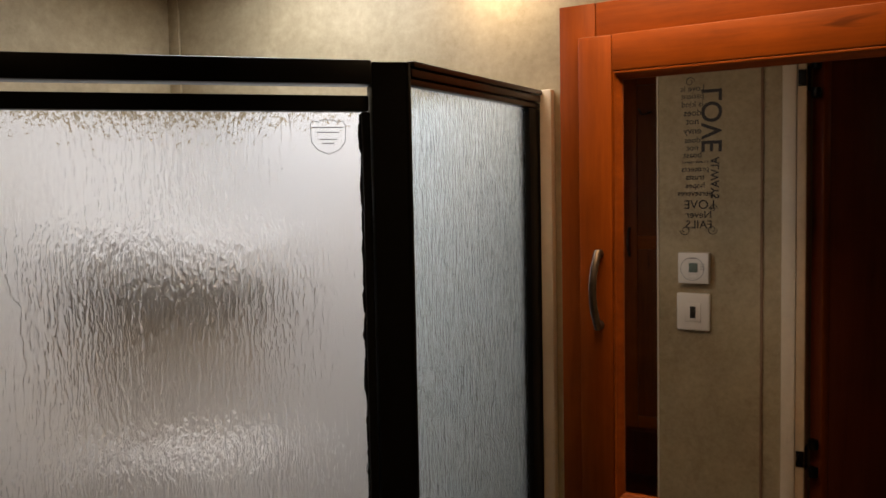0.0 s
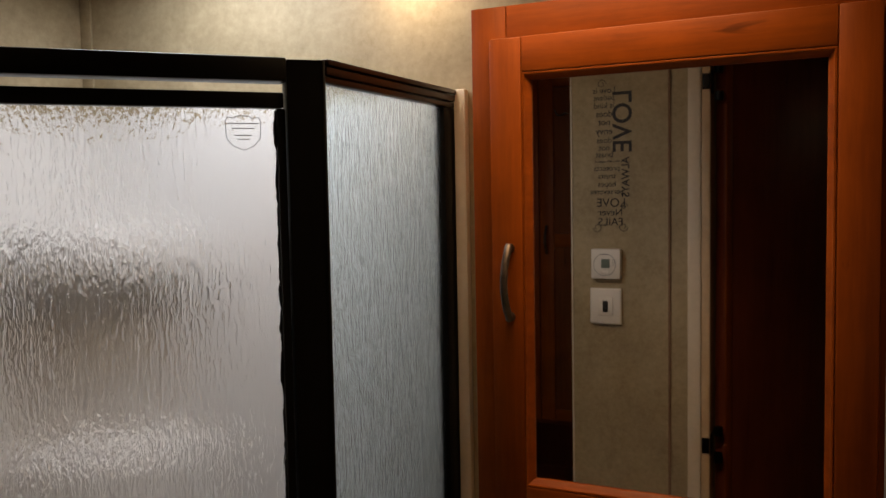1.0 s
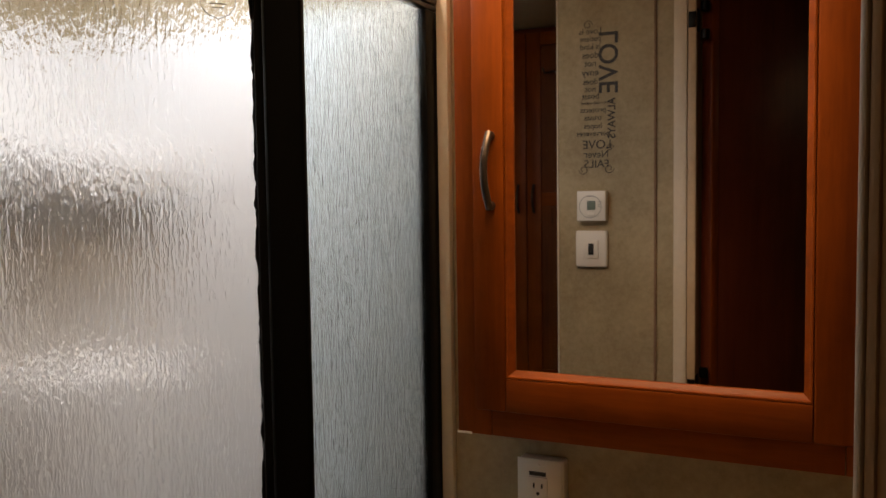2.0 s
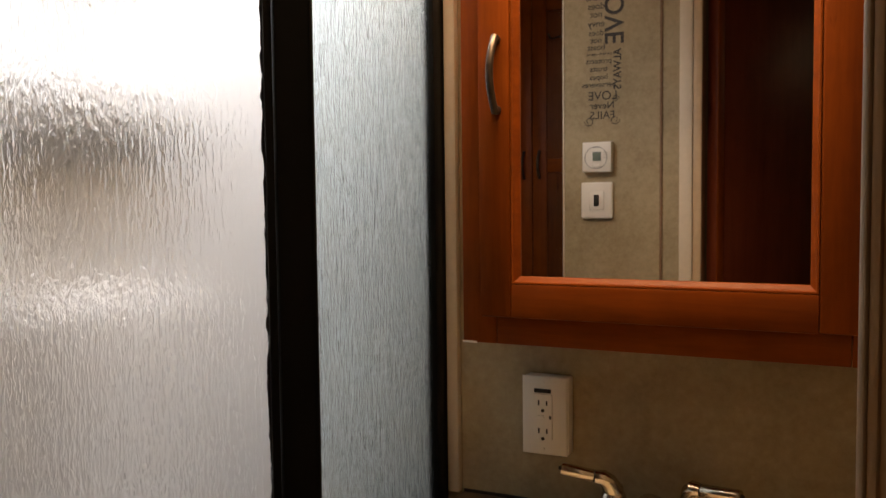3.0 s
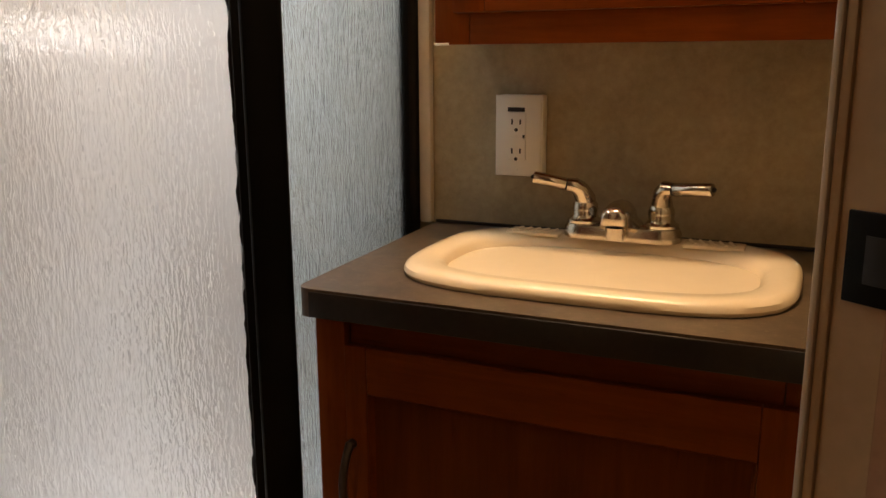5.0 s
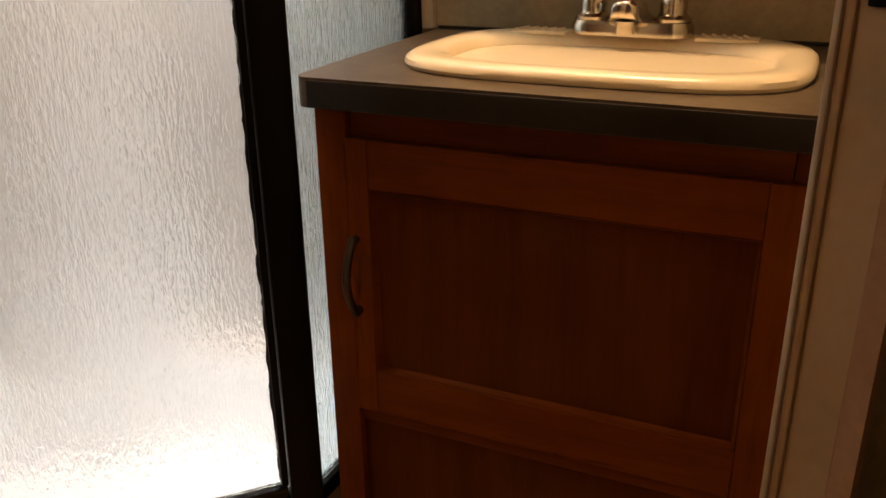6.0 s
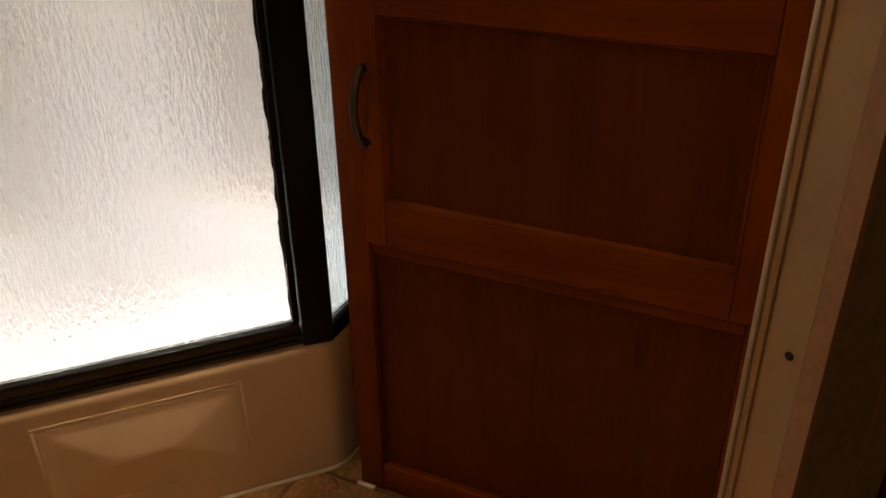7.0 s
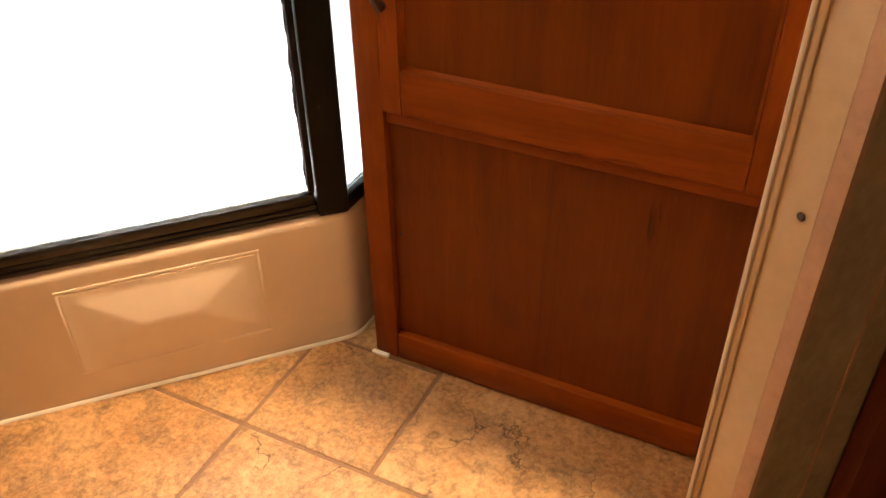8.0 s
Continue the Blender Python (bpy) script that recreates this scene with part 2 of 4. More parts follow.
def box(x0, x1, y0, y1, z0, z1, bev=0.0, m=None, seg=2, bm=None):
    own = bmesh.new()
    bmesh.ops.create_cube(own, size=1)
    for v in own.verts:
        v.co = Vector(((x0 + x1) / 2 + v.co.x * (x1 - x0), (y0 + y1) / 2 + v.co.y * (y1 - y0), (z0 + z1) / 2 + v.co.z * (z1 - z0)))
    if bev:
        bmesh.ops.bevel(own, geom=own.edges[:], offset=bev, segments=seg, affect="EDGES", profile=0.5)
    if m is not None:
        own.transform(m)
    return join(bm, own) if bm is not None else own


def join(bm, other):
    me = bpy.data.meshes.new("tmp")
    other.to_mesh(me)
    other.free()
    bm.from_mesh(me)
    bpy.data.meshes.remove(me)
    return bm


def prism(points, z0, z1, bev=0.0, seg=2):
    """An upright prism over a plan polygon."""
    bm = bmesh.new()
    lo, hi = [bm.verts.new((x, y, z0)) for x, y in points], [bm.verts.new((x, y, z1)) for x, y in points]
    n = len(points)
    bm.faces.new(lo[::-1])
    bm.faces.new(hi)
    for i in range(n):
        bm.faces.new((lo[i], lo[(i + 1) % n], hi[(i + 1) % n], hi[i]))
    if bev:
        bmesh.ops.bevel(bm, geom=bm.edges[:], offset=bev, segments=seg, affect="EDGES", profile=0.5)
    return bm


def loft(loops, cap_start=True, cap_end=True):
    bm = bmesh.new()
    rings = [[bm.verts.new(p) for p in lp] for lp in loops]
    n = len(rings[0])
    for a, b in zip(rings, rings[1:]):
        for i in range(n):
            bm.faces.new((a[i], a[(i + 1) % n], b[(i + 1) % n], b[i]))
    if cap_start:
        bm.faces.new(rings[0][::-1])
    if cap_end:
        bm.faces.new(rings[-1])
    return bm


def lathe(cx, cy, profile, n=24):
    return loft([[(cx + r * math.cos(2 * math.pi * i / n), cy + r * math.sin(2 * math.pi * i / n), z) for i in range(n)] for r, z in profile])


def sweep(path, radii, n=12, flat=1.0):
    """A tube along a path; flat squeezes it in its second direction."""
    loops, last = [], Vector((1, 0, 0))
    pts = [Vector(p) for p in path]
    for i, p in enumerate(pts):
        d = (pts[min(i + 1, len(pts) - 1)] - pts[max(i - 1, 0)]).normalized()
        side = d.cross(Vector((0, 0, 1)))
        side = side.normalized() if side.length > 0.05 else last
        side = -side if side.dot(last) < -0.01 else side
        last = side
        up = side.cross(d)
        r = radii[i] if isinstance(radii, (list, tuple)) else radii
        loops.append([p + side * r * math.cos(2 * math.pi * k / n) + up * r * flat * math.sin(2 * math.pi * k / n) for k in range(n)])
    return loft(loops)


def text_part(words, size, m, material, parent, name="lettering", depth=0.0004, squeeze=1.0, bold=0.0):
    cu = bpy.data.curves.new("txt", "FONT")
    cu.body, cu.size, cu.extrude, cu.align_x, cu.align_y = words, size, depth, "CENTER", "CENTER"
    cu.offset = bold
    tmp = bpy.data.objects.new("txt", cu)
    me = bpy.data.meshes.new_from_object(tmp)
    bpy.data.objects.remove(tmp)
    bm = bmesh.new()
    bm.from_mesh(me)
    bm.transform(m @ Matrix.Diagonal((squeeze, 1, 1, 1)))
    bpy.data.meshes.remove(me)
    return part(name, bm, material, parent)


# ---- plan ----
# vanity wall: y = 0; shower corner at (LX, 0); the doorway is set slantwise, from the short wall to the vanity
LX = -0.935
POST = Vector((-0.149, -0.367, 0))
DIR = Vector((-0.69, -0.724, 0)).normalized()
OUT = Vector((-DIR.y, DIR.x, 0)) * -1
OUT = OUT if OUT.y < 0 else -OUT
DOORW = 0.60
POST2 = POST + DIR * DOORW
WDIR = Vector((0.552, 0.834, 0))
WOUT = Vector((0.834, -0.552, 0))
DECAL_Y = -1.17


def on_wall(s, o, z=0.0):
    """A place by the slanting doorway: s along it from its hinge side, o outwards."""
    return Vector((0.13, DECAL_Y, z)) + WDIR * s + WOUT * o


def wall_run(s0, s1, o0, o1, z0, z1, bev=0.0):
    return prism([tuple(on_wall(s, o).xy) for s, o in ((s0, o0), (s0, o1), (s1, o1), (s1, o0))], z0, z1, bev)


def door_run(a0, a1, o0, o1, z0, z1, bev=0.0):
    """A block along the shower door: a from the post, o outwards."""
    return prism([tuple((POST + DIR * a + OUT * o).xy) for a, o in ((a0, o0), (a0, o1), (a1, o1), (a1, o0))], z0, z1, bev)


def rounded_plan(pts, inset, radii, seg=6):
    """The convex plan polygon pts, anticlockwise, moved inwards, with rounded corners."""
    n, out = len(pts), []
    lines = []
    for i in range(n):
        a, b = Vector(pts[i]), Vector(pts[(i + 1) % n])
        d = (b - a).normalized()
        lines.append((a + Vector((-d.y, d.x)) * inset, d))
    corners = []
    for i in range(n):
        (p, d), (q, e) = lines[i - 1], lines[i]
        k = ((q - p).x * e.y - (q - p).y * e.x) / (d.x * e.y - d.y * e.x)
        corners.append(p + d * k)
    for i in range(n):
        c, d, e = corners[i], lines[i - 1][1], lines[i][1]
        r = max(radii[i] - inset, 0.004)
        turn = math.acos(max(-1, min(1, d.dot(e))))
        t = r * math.tan(turn / 2)
        start = c - d * t
        centre = start + Vector((-d.y, d.x)) * r
        for k in range(seg + 1):
            a = turn * k / seg
            v = Vector((d.y, -d.x)) * r
            out.append(centre + Vector((v.x * math.cos(a) - v.y * math.sin(a), v.x * math.sin(a) + v.y * math.cos(a))))
    return out


# ---- setting ----
struct("wall_vanity", box(-1.02, 1.1, 0.0, 0.06, 0, CEIL), M_WALL, "tan mottled wallpaper wall behind the vanity and shower", "wall")
struct("wall_shower", box(-0.995, LX, -2.0, -0.001, 0, CEIL), M_WALL, "tan mottled wallpaper side wall of the shower", "wall")
wall_decal = struct("wall_decal", box(-0.205, 0.122, DECAL_Y - 0.05, DECAL_Y, 0, CEIL), M_WALL, "tan mottled wallpaper wall carrying thermostat and lettering", "wall")
struct("wall_doorway", wall_run(0.0, 0.5925, 0.001, 0.043, 1.985, CEIL), M_WALL, "wallpapered wall over the bathroom doorway", "wall")
struct("wall_latch", wall_run(0.593, 1.42, 0.001, 0.044, 0, CEIL), M_WALL, "wallpapered slanting wall beside the doorway", "wall")
struct("wall_hall_end", box(-1.0, 2.0, -2.66, -2.6, 0, CEIL), M_WALL, "plain tan wall closing the hallway", "wall")
struct("wall_hall_side", box(2.0, 2.06, -2.66, 0.06, 0, CEIL), M_WALL, "plain tan wall closing the hallway side", "wall")
struct("wall_hall_back", box(1.1, 2.0, 0.0, 0.06, 0, CEIL), M_WALL, "plain tan wall behind the hallway", "wall")
struct("wall_partition", box(-0.02, 0.03, -2.6, DECAL_Y - 0.052, 0, CEIL), M_WALL, "plain wallpapered partition behind the open door", "wall")
struct("wall_bedroom", box(-0.995, -0.935, -2.6, -2.002, 0, CEIL), M_WALL, "plain tan wall beside the wardrobe", "wall")

HX0, HX1, HY0, HY1 = -0.68, -0.34, -0.40, -0.06
bm = box(-1.02, 2.06, -2.66, HY0, CEIL, CEIL + 0.05)
for x0, x1, y0, y1 in ((-1.02, 2.06, HY1, 0.06), (-1.02, HX0, HY0, HY1), (HX1, 2.06, HY0, HY1)):
    box(x0, x1, y0, y1, CEIL, CEIL + 0.05, bm=bm)
struct("ceiling", bm, M_CEIL, "cream vinyl ceiling panel", "ceiling")
well = thing("skylight", (-0.51, -0.23, CEIL), "square skylight with a white frame over the shower", "skylight", kind="structure")
bm = box(HX0 - 0.02, HX0, HY0 - 0.02, HY1 + 0.02, CEIL + 0.051, CEIL + 0.17)
for x0, x1, y0, y1 in ((HX1, HX1 + 0.02, HY0 - 0.02, HY1 + 0.02), (HX0, HX1, HY0 - 0.02, HY0), (HX0, HX1, HY1, HY1 + 0.02)):
    box(x0, x1, y0, y1, CEIL + 0.051, CEIL + 0.17, bm=bm)
part("well", bm, M_SURROUND, well)
bm = bmesh.new()
bmesh.ops.create_uvsphere(bm, u_segments=24, v_segments=12, radius=1)
bmesh.ops.delete(bm, geom=[v for v in bm.verts if v.co.z < -0.01], context="VERTS")
bm.transform(Matrix.Translation((-0.51, -0.23, CEIL + 0.17)) @ Matrix.Diagonal((0.25, 0.25, 0.08, 1)))
part("dome", bm, M_DOME, well, "glowing milky skylight dome")


def oblong(x0, x1, y, r, z):
    return [(x1 + r * math.cos(t), y + r * math.sin(t), z) for t in [-math.pi / 2 + math.pi * k / 8 for k in range(9)]] + [(x0 - r * math.cos(t), y - r * math.sin(t), z) for t in [-math.pi / 2 + math.pi * k / 8 for k in range(9)]]


def ceiling_lamp(x0, x1, y):
    t = thing("ceiling_lamp", ((x0 + x1) / 2, y, CEIL), "unseen oblong surface ceiling lamp with a warm frosted diffuser", "lamp", "ceiling lamps")
    part("rim", loft([oblong(x0, x1, y, 0.085, CEIL - 0.001), oblong(x0, x1, y, 0.086, CEIL - 0.010), oblong(x0, x1, y, 0.078, CEIL - 0.014), oblong(x0, x1, y, 0.070, CEIL - 0.006)]), M_CHROME, t)
    part("diffuser", loft([oblong(x0, x1, y, 0.069, CEIL - 0.0065), oblong(x0, x1, y, 0.066, CEIL - 0.030), oblong(x0, x1, y, 0.040, CEIL - 0.042)]), M_LAMP, t, "frosted warm diffuser").visible_shadow = False


ceiling_lamp(-0.02, 0.30, -0.30)
ceiling_lamp(-0.56, -0.44, -0.78)
# made-up hallway fixture, unseen, to go with the added fill
ceiling_lamp(1.20, 1.30, -2.10)

# made-up housing, out of view, for the lamp added to make the wall glow
glow_fixture = thing("glow_lamp", (-0.19, -0.055, CEIL), "unseen small round lamp added for the glow on the wall", "lamp")
part("housing", lathe(-0.19, -0.055, [(0.046, CEIL - 0.001), (0.048, CEIL - 0.012), (0.044, CEIL - 0.022), (0.036, CEIL - 0.024), (0.036, CEIL - 0.014)], 28), M_CHROME, glow_fixture)
part("diffuser", lathe(-0.19, -0.055, [(0.035, CEIL - 0.0145), (0.034, CEIL - 0.025), (0.024, CEIL - 0.028)], 28), M_LAMP, glow_fixture, "frosted warm diffuser").visible_shadow = False

# trims
struct("trim_shower", box(-0.131, -0.1115, -0.016, -0.0005, 0.873, 1.772, 0.003), M_EDGE, "pale beige wall trim beside the shower frame", "trim")
struct("trim_wall_end", box(-0.2095, -0.2055, DECAL_Y - 0.052, DECAL_Y + 0.003, 0, CEIL - 0.001, 0.001), M_EDGE, "pale edge trim on the wall end", "trim")
struct("trim_batten", box(0.030, 0.036, DECAL_Y, DECAL_Y + 0.004, 0, CEIL - 0.001, 0.001), M_GROUT, "thin brown corner batten on the wallpaper", "trim")
struct("trim_corner_batten", box(LX + 0.0005, LX + 0.028, -0.006, -0.0005, 1.79, CEIL - 0.001, 0.001), M_WALL, "wallpaper covered corner batten", "trim")

# door casing and jambs
frame_t = thing("door_frame", on_wall(0.30, 0.02), "beige laminate door frame of the bathroom doorway", "door frame", kind="structure")
part("hinge_casing", box(0.076, 0.1065, DECAL_Y + 0.0005, DECAL_Y + 0.010, 0, CEIL - 0.002, 0.003), M_EDGE, frame_t, "pale casing strip")
part("hinge_jamb", box(0.107, 0.1265, DECAL_Y - 0.052, DECAL_Y + 0.006, 0, CEIL - 0.002, 0.0015), M_JAMB, frame_t)
part("head_jamb", wall_run(0.0105, 0.5815, -0.003, 0.046, 1.97, 1.9845, 0.0015), M_JAMB, frame_t)
part("latch_casing", wall_run(0.5815, 0.630, -0.012, -0.0075, 0, 2.02, 0.001), M_EDGE, frame_t, "pale casing strip")
part("casing_step", wall_run(0.5835, 0.628, -0.007, -0.0005, 0, 1.984, 0.001), M_JAMB, frame_t)
part("latch_jamb", wall_run(0.5855, 0.592, 0.0, 0.0315, 0, 1.984), M_JAMB, frame_t)
part("jamb_edge", wall_run(0.5856, 0.592, 0.0316, 0.0475, 0, 1.984), M_CORE, frame_t, "raw reddish jamb edge")
plate = part("strike_plate", wall_run(0.5825, 0.5852, 0.006, 0.047, 0.988, 1.040, 0.001), M_BLACK, frame_t, "black metal strike plate")
part("strike_slot", wall_run(0.5818, 0.5826, 0.018, 0.032, 1.000, 1.027, 0.0003), M_SLOT, plate)
c = on_wall(0.5852, 0.0205, 0.616)
bm = lathe(0, 0, [(0.0034, 0), (0.0034, 0.0006), (0.0025, 0.0012), (0.0004, 0.0009)], 14)
bm.transform(Matrix.Translation(c) @ (-WDIR).to_track_quat("Z", "Y").to_matrix().to_4x4())
part("screw", bm, M_SLOT, frame_t, "dark screw head")

# hallway cabinet face beyond the doorway
hall = thing("hall_cabinet", on_wall(0.90, 0.07), "dark cherry hallway cabinet against the wallpapered wall", "cabinet")
part("side", wall_run(0.720, 1.25, 0.046, 0.065, 0.002, 0.70, 0.002), M_DOOR, hall)
part("top", wall_run(0.718, 1.25, 0.046, 0.069, 0.7005, 0.712, 0.002), M_DOOR, hall)
struct("trim_hall_seam", wall_run(0.672, 0.675, 0.0442, 0.0456, 0, CEIL - 0.001), M_CORE, "thin brown wallpaper seam batten", "trim")

# ---- entry door, standing open ----
hinge = on_wall(-0.012, 0.036)
a = radians(-60)
ODIR = Vector((math.cos(a), math.sin(a), 0))
ONRM = Vector((-ODIR.y, ODIR.x, 0))


def leaf_run(u0, u1, o0, o1, z0, z1, bev=0.0):
    return prism([tuple((hinge + ODIR * u + ONRM * o).xy) for u, o in ((u0, o0), (u1, o0), (u1, o1), (u0, o1))], z0, z1, bev)


door = thing("entry_door", hinge + ODIR * 0.23, "dark cherry bathroom door standing open with black hinges", "door", kind="structure")
part("leaf", leaf_run(0.004, 0.545, -0.028, 0.0, 0.015, 1.968, 0.002), M_DOOR, door)
part("edge_strip", leaf_run(0.0042, 0.028, 0.0004, 0.0025, 0.016, 1.966, 0.0005), M_WOOD_V, door)
for z in (0.30, 1.005, 1.860):
    hg = part("hinge", box(0.1268, 0.1290, DECAL_Y - 0.034, DECAL_Y + 0.005, z - 0.026, z + 0.026, 0.0006), M_BLACK, door, "black butt hinge")
    part("casing_leaf", box(0.109, 0.1262, DECAL_Y + 0.0062, DECAL_Y + 0.0090, z - 0.018, z + 0.018, 0.0006), M_BLACK, hg)
    for dz in (-0.032, 0.032):
        part("knuckle", lathe(hinge.x - 0.010, hinge.y + 0.016, [(0.010, z + dz - 0.011), (0.011, z + dz), (0.010, z + dz + 0.011)], 12), M_BLACK, hg)

# ---- shower ----
plan = [(-0.128, -0.0005), (LX + 0.0005, -0.0005), (LX + 0.0005, POST2.y - 0.012), tuple((POST2 + OUT * 0.012 + DIR * 0.004).xy), (-0.1345, -0.372)]
radii = [0.012, 0.012, 0.012, 0.05, 0.055]


def ring(inset, z):
    return [(p.x, p.y, z) for p in rounded_plan(plan, inset, radii)]


pan = thing("shower_pan", (-0.5, -0.35, 0), "beige moulded acrylic shower pan with a raised apron panel", "shower pan")
part("apron", loft([ring(0.002, 0.004), ring(0.0, 0.010), ring(0.0, 0.226), ring(-0.0015, 0.234), ring(-0.0005, 0.242), ring(0.0035, 0.2475), ring(0.010, 0.2493), ring(0.022, 0.2495), ring(0.030, 0.2496)], True, False), M_PAN, pan)
part("basin", loft([ring(0.030, 0.2496), ring(0.070, 0.2496), ring(0.080, 0.240), ring(0.105, 0.11), ring(0.16, 0.09)], False, True), M_SURROUND, pan, "white glossy inner basin")
part("caulk_bead", loft([ring(-0.0035, 0.0005), ring(-0.003, 0.004), ring(-0.0005, 0.0065), ring(0.001, 0.003)], False, False), M_CAULK, pan, "uneven white caulk bead")
A0, A1, Z0, Z1 = 0.130, 0.415, 0.055, 0.214
FACE = 0.0135


def face_place(a, o, z):
    return POST + DIR * a + OUT * o + Vector((0, 0, z))


def pillow_panel(a0, a1, z0, z1, o0, border, swell, na=44, nz=24):
    """A flat-bordered panel with a swelling field, creased along its diagonals."""
    bm = bmesh.new()
    wa, wz = 0.085, (z1 - z0) / 2 - border

    def rise(d, w):
        d = min(max(d - border, 0.0) / w, 1.0)
        return 1 - (1 - d) ** 1.2

    rows = []
    for r in range(nz + 1):
        z = z0 + (z1 - z0) * r / nz
        rows.append([])
        for c in range(na + 1):
            a = a0 + (a1 - a0) * c / na
            h = min(rise(min(a - a0, a1 - a), wa), rise(min(z - z0, z1 - z), wz))
            rows[-1].append(bm.verts.new(face_place(a, o0 + swell * h, z)))
    for r in range(nz):
        for c in range(na):
            bm.faces.new((rows[r][c], rows[r][c + 1], rows[r + 1][c + 1], rows[r + 1][c]))
    rim = rows[0] + [r[-1] for r in rows[1:]] + rows[-1][-2::-1] + [r[0] for r in rows[-2:0:-1]]
    back = [bm.verts.new(v.co - OUT.to_3d() * 0.008) for v in rim]
    for n in range(len(rim)):
        bm.faces.new((rim[n - 1], rim[n], back[n], back[n - 1]))
    bm.faces.new(back)
    return bm


bm = pillow_panel(A0 + 0.0065, A1 - 0.0065, Z0 + 0.0065, Z1 - 0.0065, FACE + 0.0015, 0.013, 0.011)
part("apron_panel", bm, M_PAN, pan)
for a0, a1, z0, z1 in ((A0, A1, Z0, Z0 + 0.005), (A0, A1, Z1 - 0.005, Z1), (A0, A0 + 0.005, Z0 + 0.005, Z1 - 0.005), (A1 - 0.005, A1, Z0 + 0.005, Z1 - 0.005)):
    part("apron_bead", door_run(a0, a1, FACE - 0.006, FACE + 0.0012, z0, z1, 0.0004), M_PAN, pan)

ZB, ZT = 0.25, 1.771
enc = thing("shower_enclosure", (-0.4, -0.5, ZB), "corner shower enclosure with rain glass and dark bronze frame", "shower enclosure")
# corner posts
for nm, pts in (("post", [(-0.1300, -0.3685), (-0.1300, -0.3725), (POST + OUT * 0.016 - DIR * 0.006).xy, (POST + OUT * 0.016 + DIR * 0.034).xy, (POST - OUT * 0.016 + DIR * 0.034).xy, (-0.160, -0.3685)]),
                ("post", [(POST2 + OUT * 0.016 - DIR * 0.034).xy, (POST2 + OUT * 0.016).xy, (POST2.x - 0.018, POST2.y - 0.012), (POST2.x - 0.018, POST2.y + 0.014), (POST2 - OUT * 0.016 - DIR * 0.034).xy])):
    part(nm, prism([tuple(p) for p in pts], ZB, ZT - 0.002, 0.0015), M_BLACK, enc)
for z0, z1, d in ((1.744, 1.752, 0.010), (1.753, 1.763, 0.013), (1.764, 1.771, 0.016)):
    part("side_header", box(-0.1415 - d, -0.1415 + d, -0.368, -0.008, z0, z1, 0.002), M_BRONZE, enc, "bronze fluted header rail")
part("side_sill", box(-0.153, -0.130, -0.368, -0.008, ZB, 0.276, 0.003), M_BLACK, enc)
part("wall_jamb", box(-0.153, -0.1325, -0.046, -0.0085, 0.2765, 1.7435, 0.002), M_BLACK, enc)
part("side_glass", box(-0.1445, -0.1395, -0.370, -0.040, 0.277, 1.743), M_GLASS_SIDE, enc, "streaked obscure glass with the cool daylight put into its tint")
part("door_header", door_run(0.034, DOORW - 0.034, -0.016, 0.017, 1.744, ZT, 0.002), M_BLACK, enc)
part("door_sill", door_run(0.030, DOORW - 0.030, -0.016, 0.009, ZB, 0.268, 0.003), M_SILL, enc)
part("drip_rail", door_run(0.034, DOORW - 0.034, 0.0092, 0.0125, 0.2525, 0.259, 0.001), M_SILL, enc)
part("door_top_rail", door_run(0.037, DOORW - 0.037, -0.009, 0.010, 1.714, 1.732, 0.002), M_BLACK, enc)
part("door_bottom_rail", door_run(0.037, DOORW - 0.037, -0.009, 0.012, 0.270, 0.288, 0.003), M_SILL, enc)
for a0 in (0.0355, DOORW - 0.0455):
    part("door_stile", door_run(a0, a0 + 0.010, -0.009, 0.011, 0.289, 1.7135, 0.002), M_BLACK, enc)
part("door_glass", door_run(0.0435, DOORW - 0.0435, -0.003, 0.002, 0.289, 1.7135), M_GLASS, enc, "rain-pattern obscure glass")
# uneven black strip along the glass edge: the frame's refraction built as a shape
bm = bmesh.new()
z, rows = 0.289, []
while z < 1.713:
    w = 0.0475 + 0.0035 * noise.noise((z * 38, 1.3, 0)) + 0.002 * noise.noise((z * 130, 5, 0))
    rows.append([bm.verts.new(POST + DIR * d + OUT * o + Vector((0, 0, z))) for d, o in ((0.044, 0.0024), (0.044, 0.0042), (w, 0.0042), (w, 0.0024))])
    z += 0.0045
for r0, r1 in zip(rows, rows[1:]):
    for i in range(4):
        bm.faces.new((r0[i], r0[(i + 1) % 4], r1[(i + 1) % 4], r1[i]))
part("refracted_edge", bm, M_REFRACTED, enc, "wavy black strip standing in for the frame refracted in the glass")
part("back_header", box(LX + 0.002, POST2.x - 0.019, POST2.y - 0.012, POST2.y + 0.012, 1.744, ZT, 0.002), M_BRONZE, enc)
part("back_sill", box(LX + 0.002, POST2.x - 0.019, POST2.y - 0.012, POST2.y + 0.012, ZB, 0.276, 0.003), M_BLACK, enc)
part("back_glass", box(LX + 0.004, POST2.x - 0.019, POST2.y - 0.0025, POST2.y + 0.0025, 0.277, 1.743), M_GLASS_SIDE, enc)
# maker's mark on the glass: a shield outline with bars
SC = 0.083


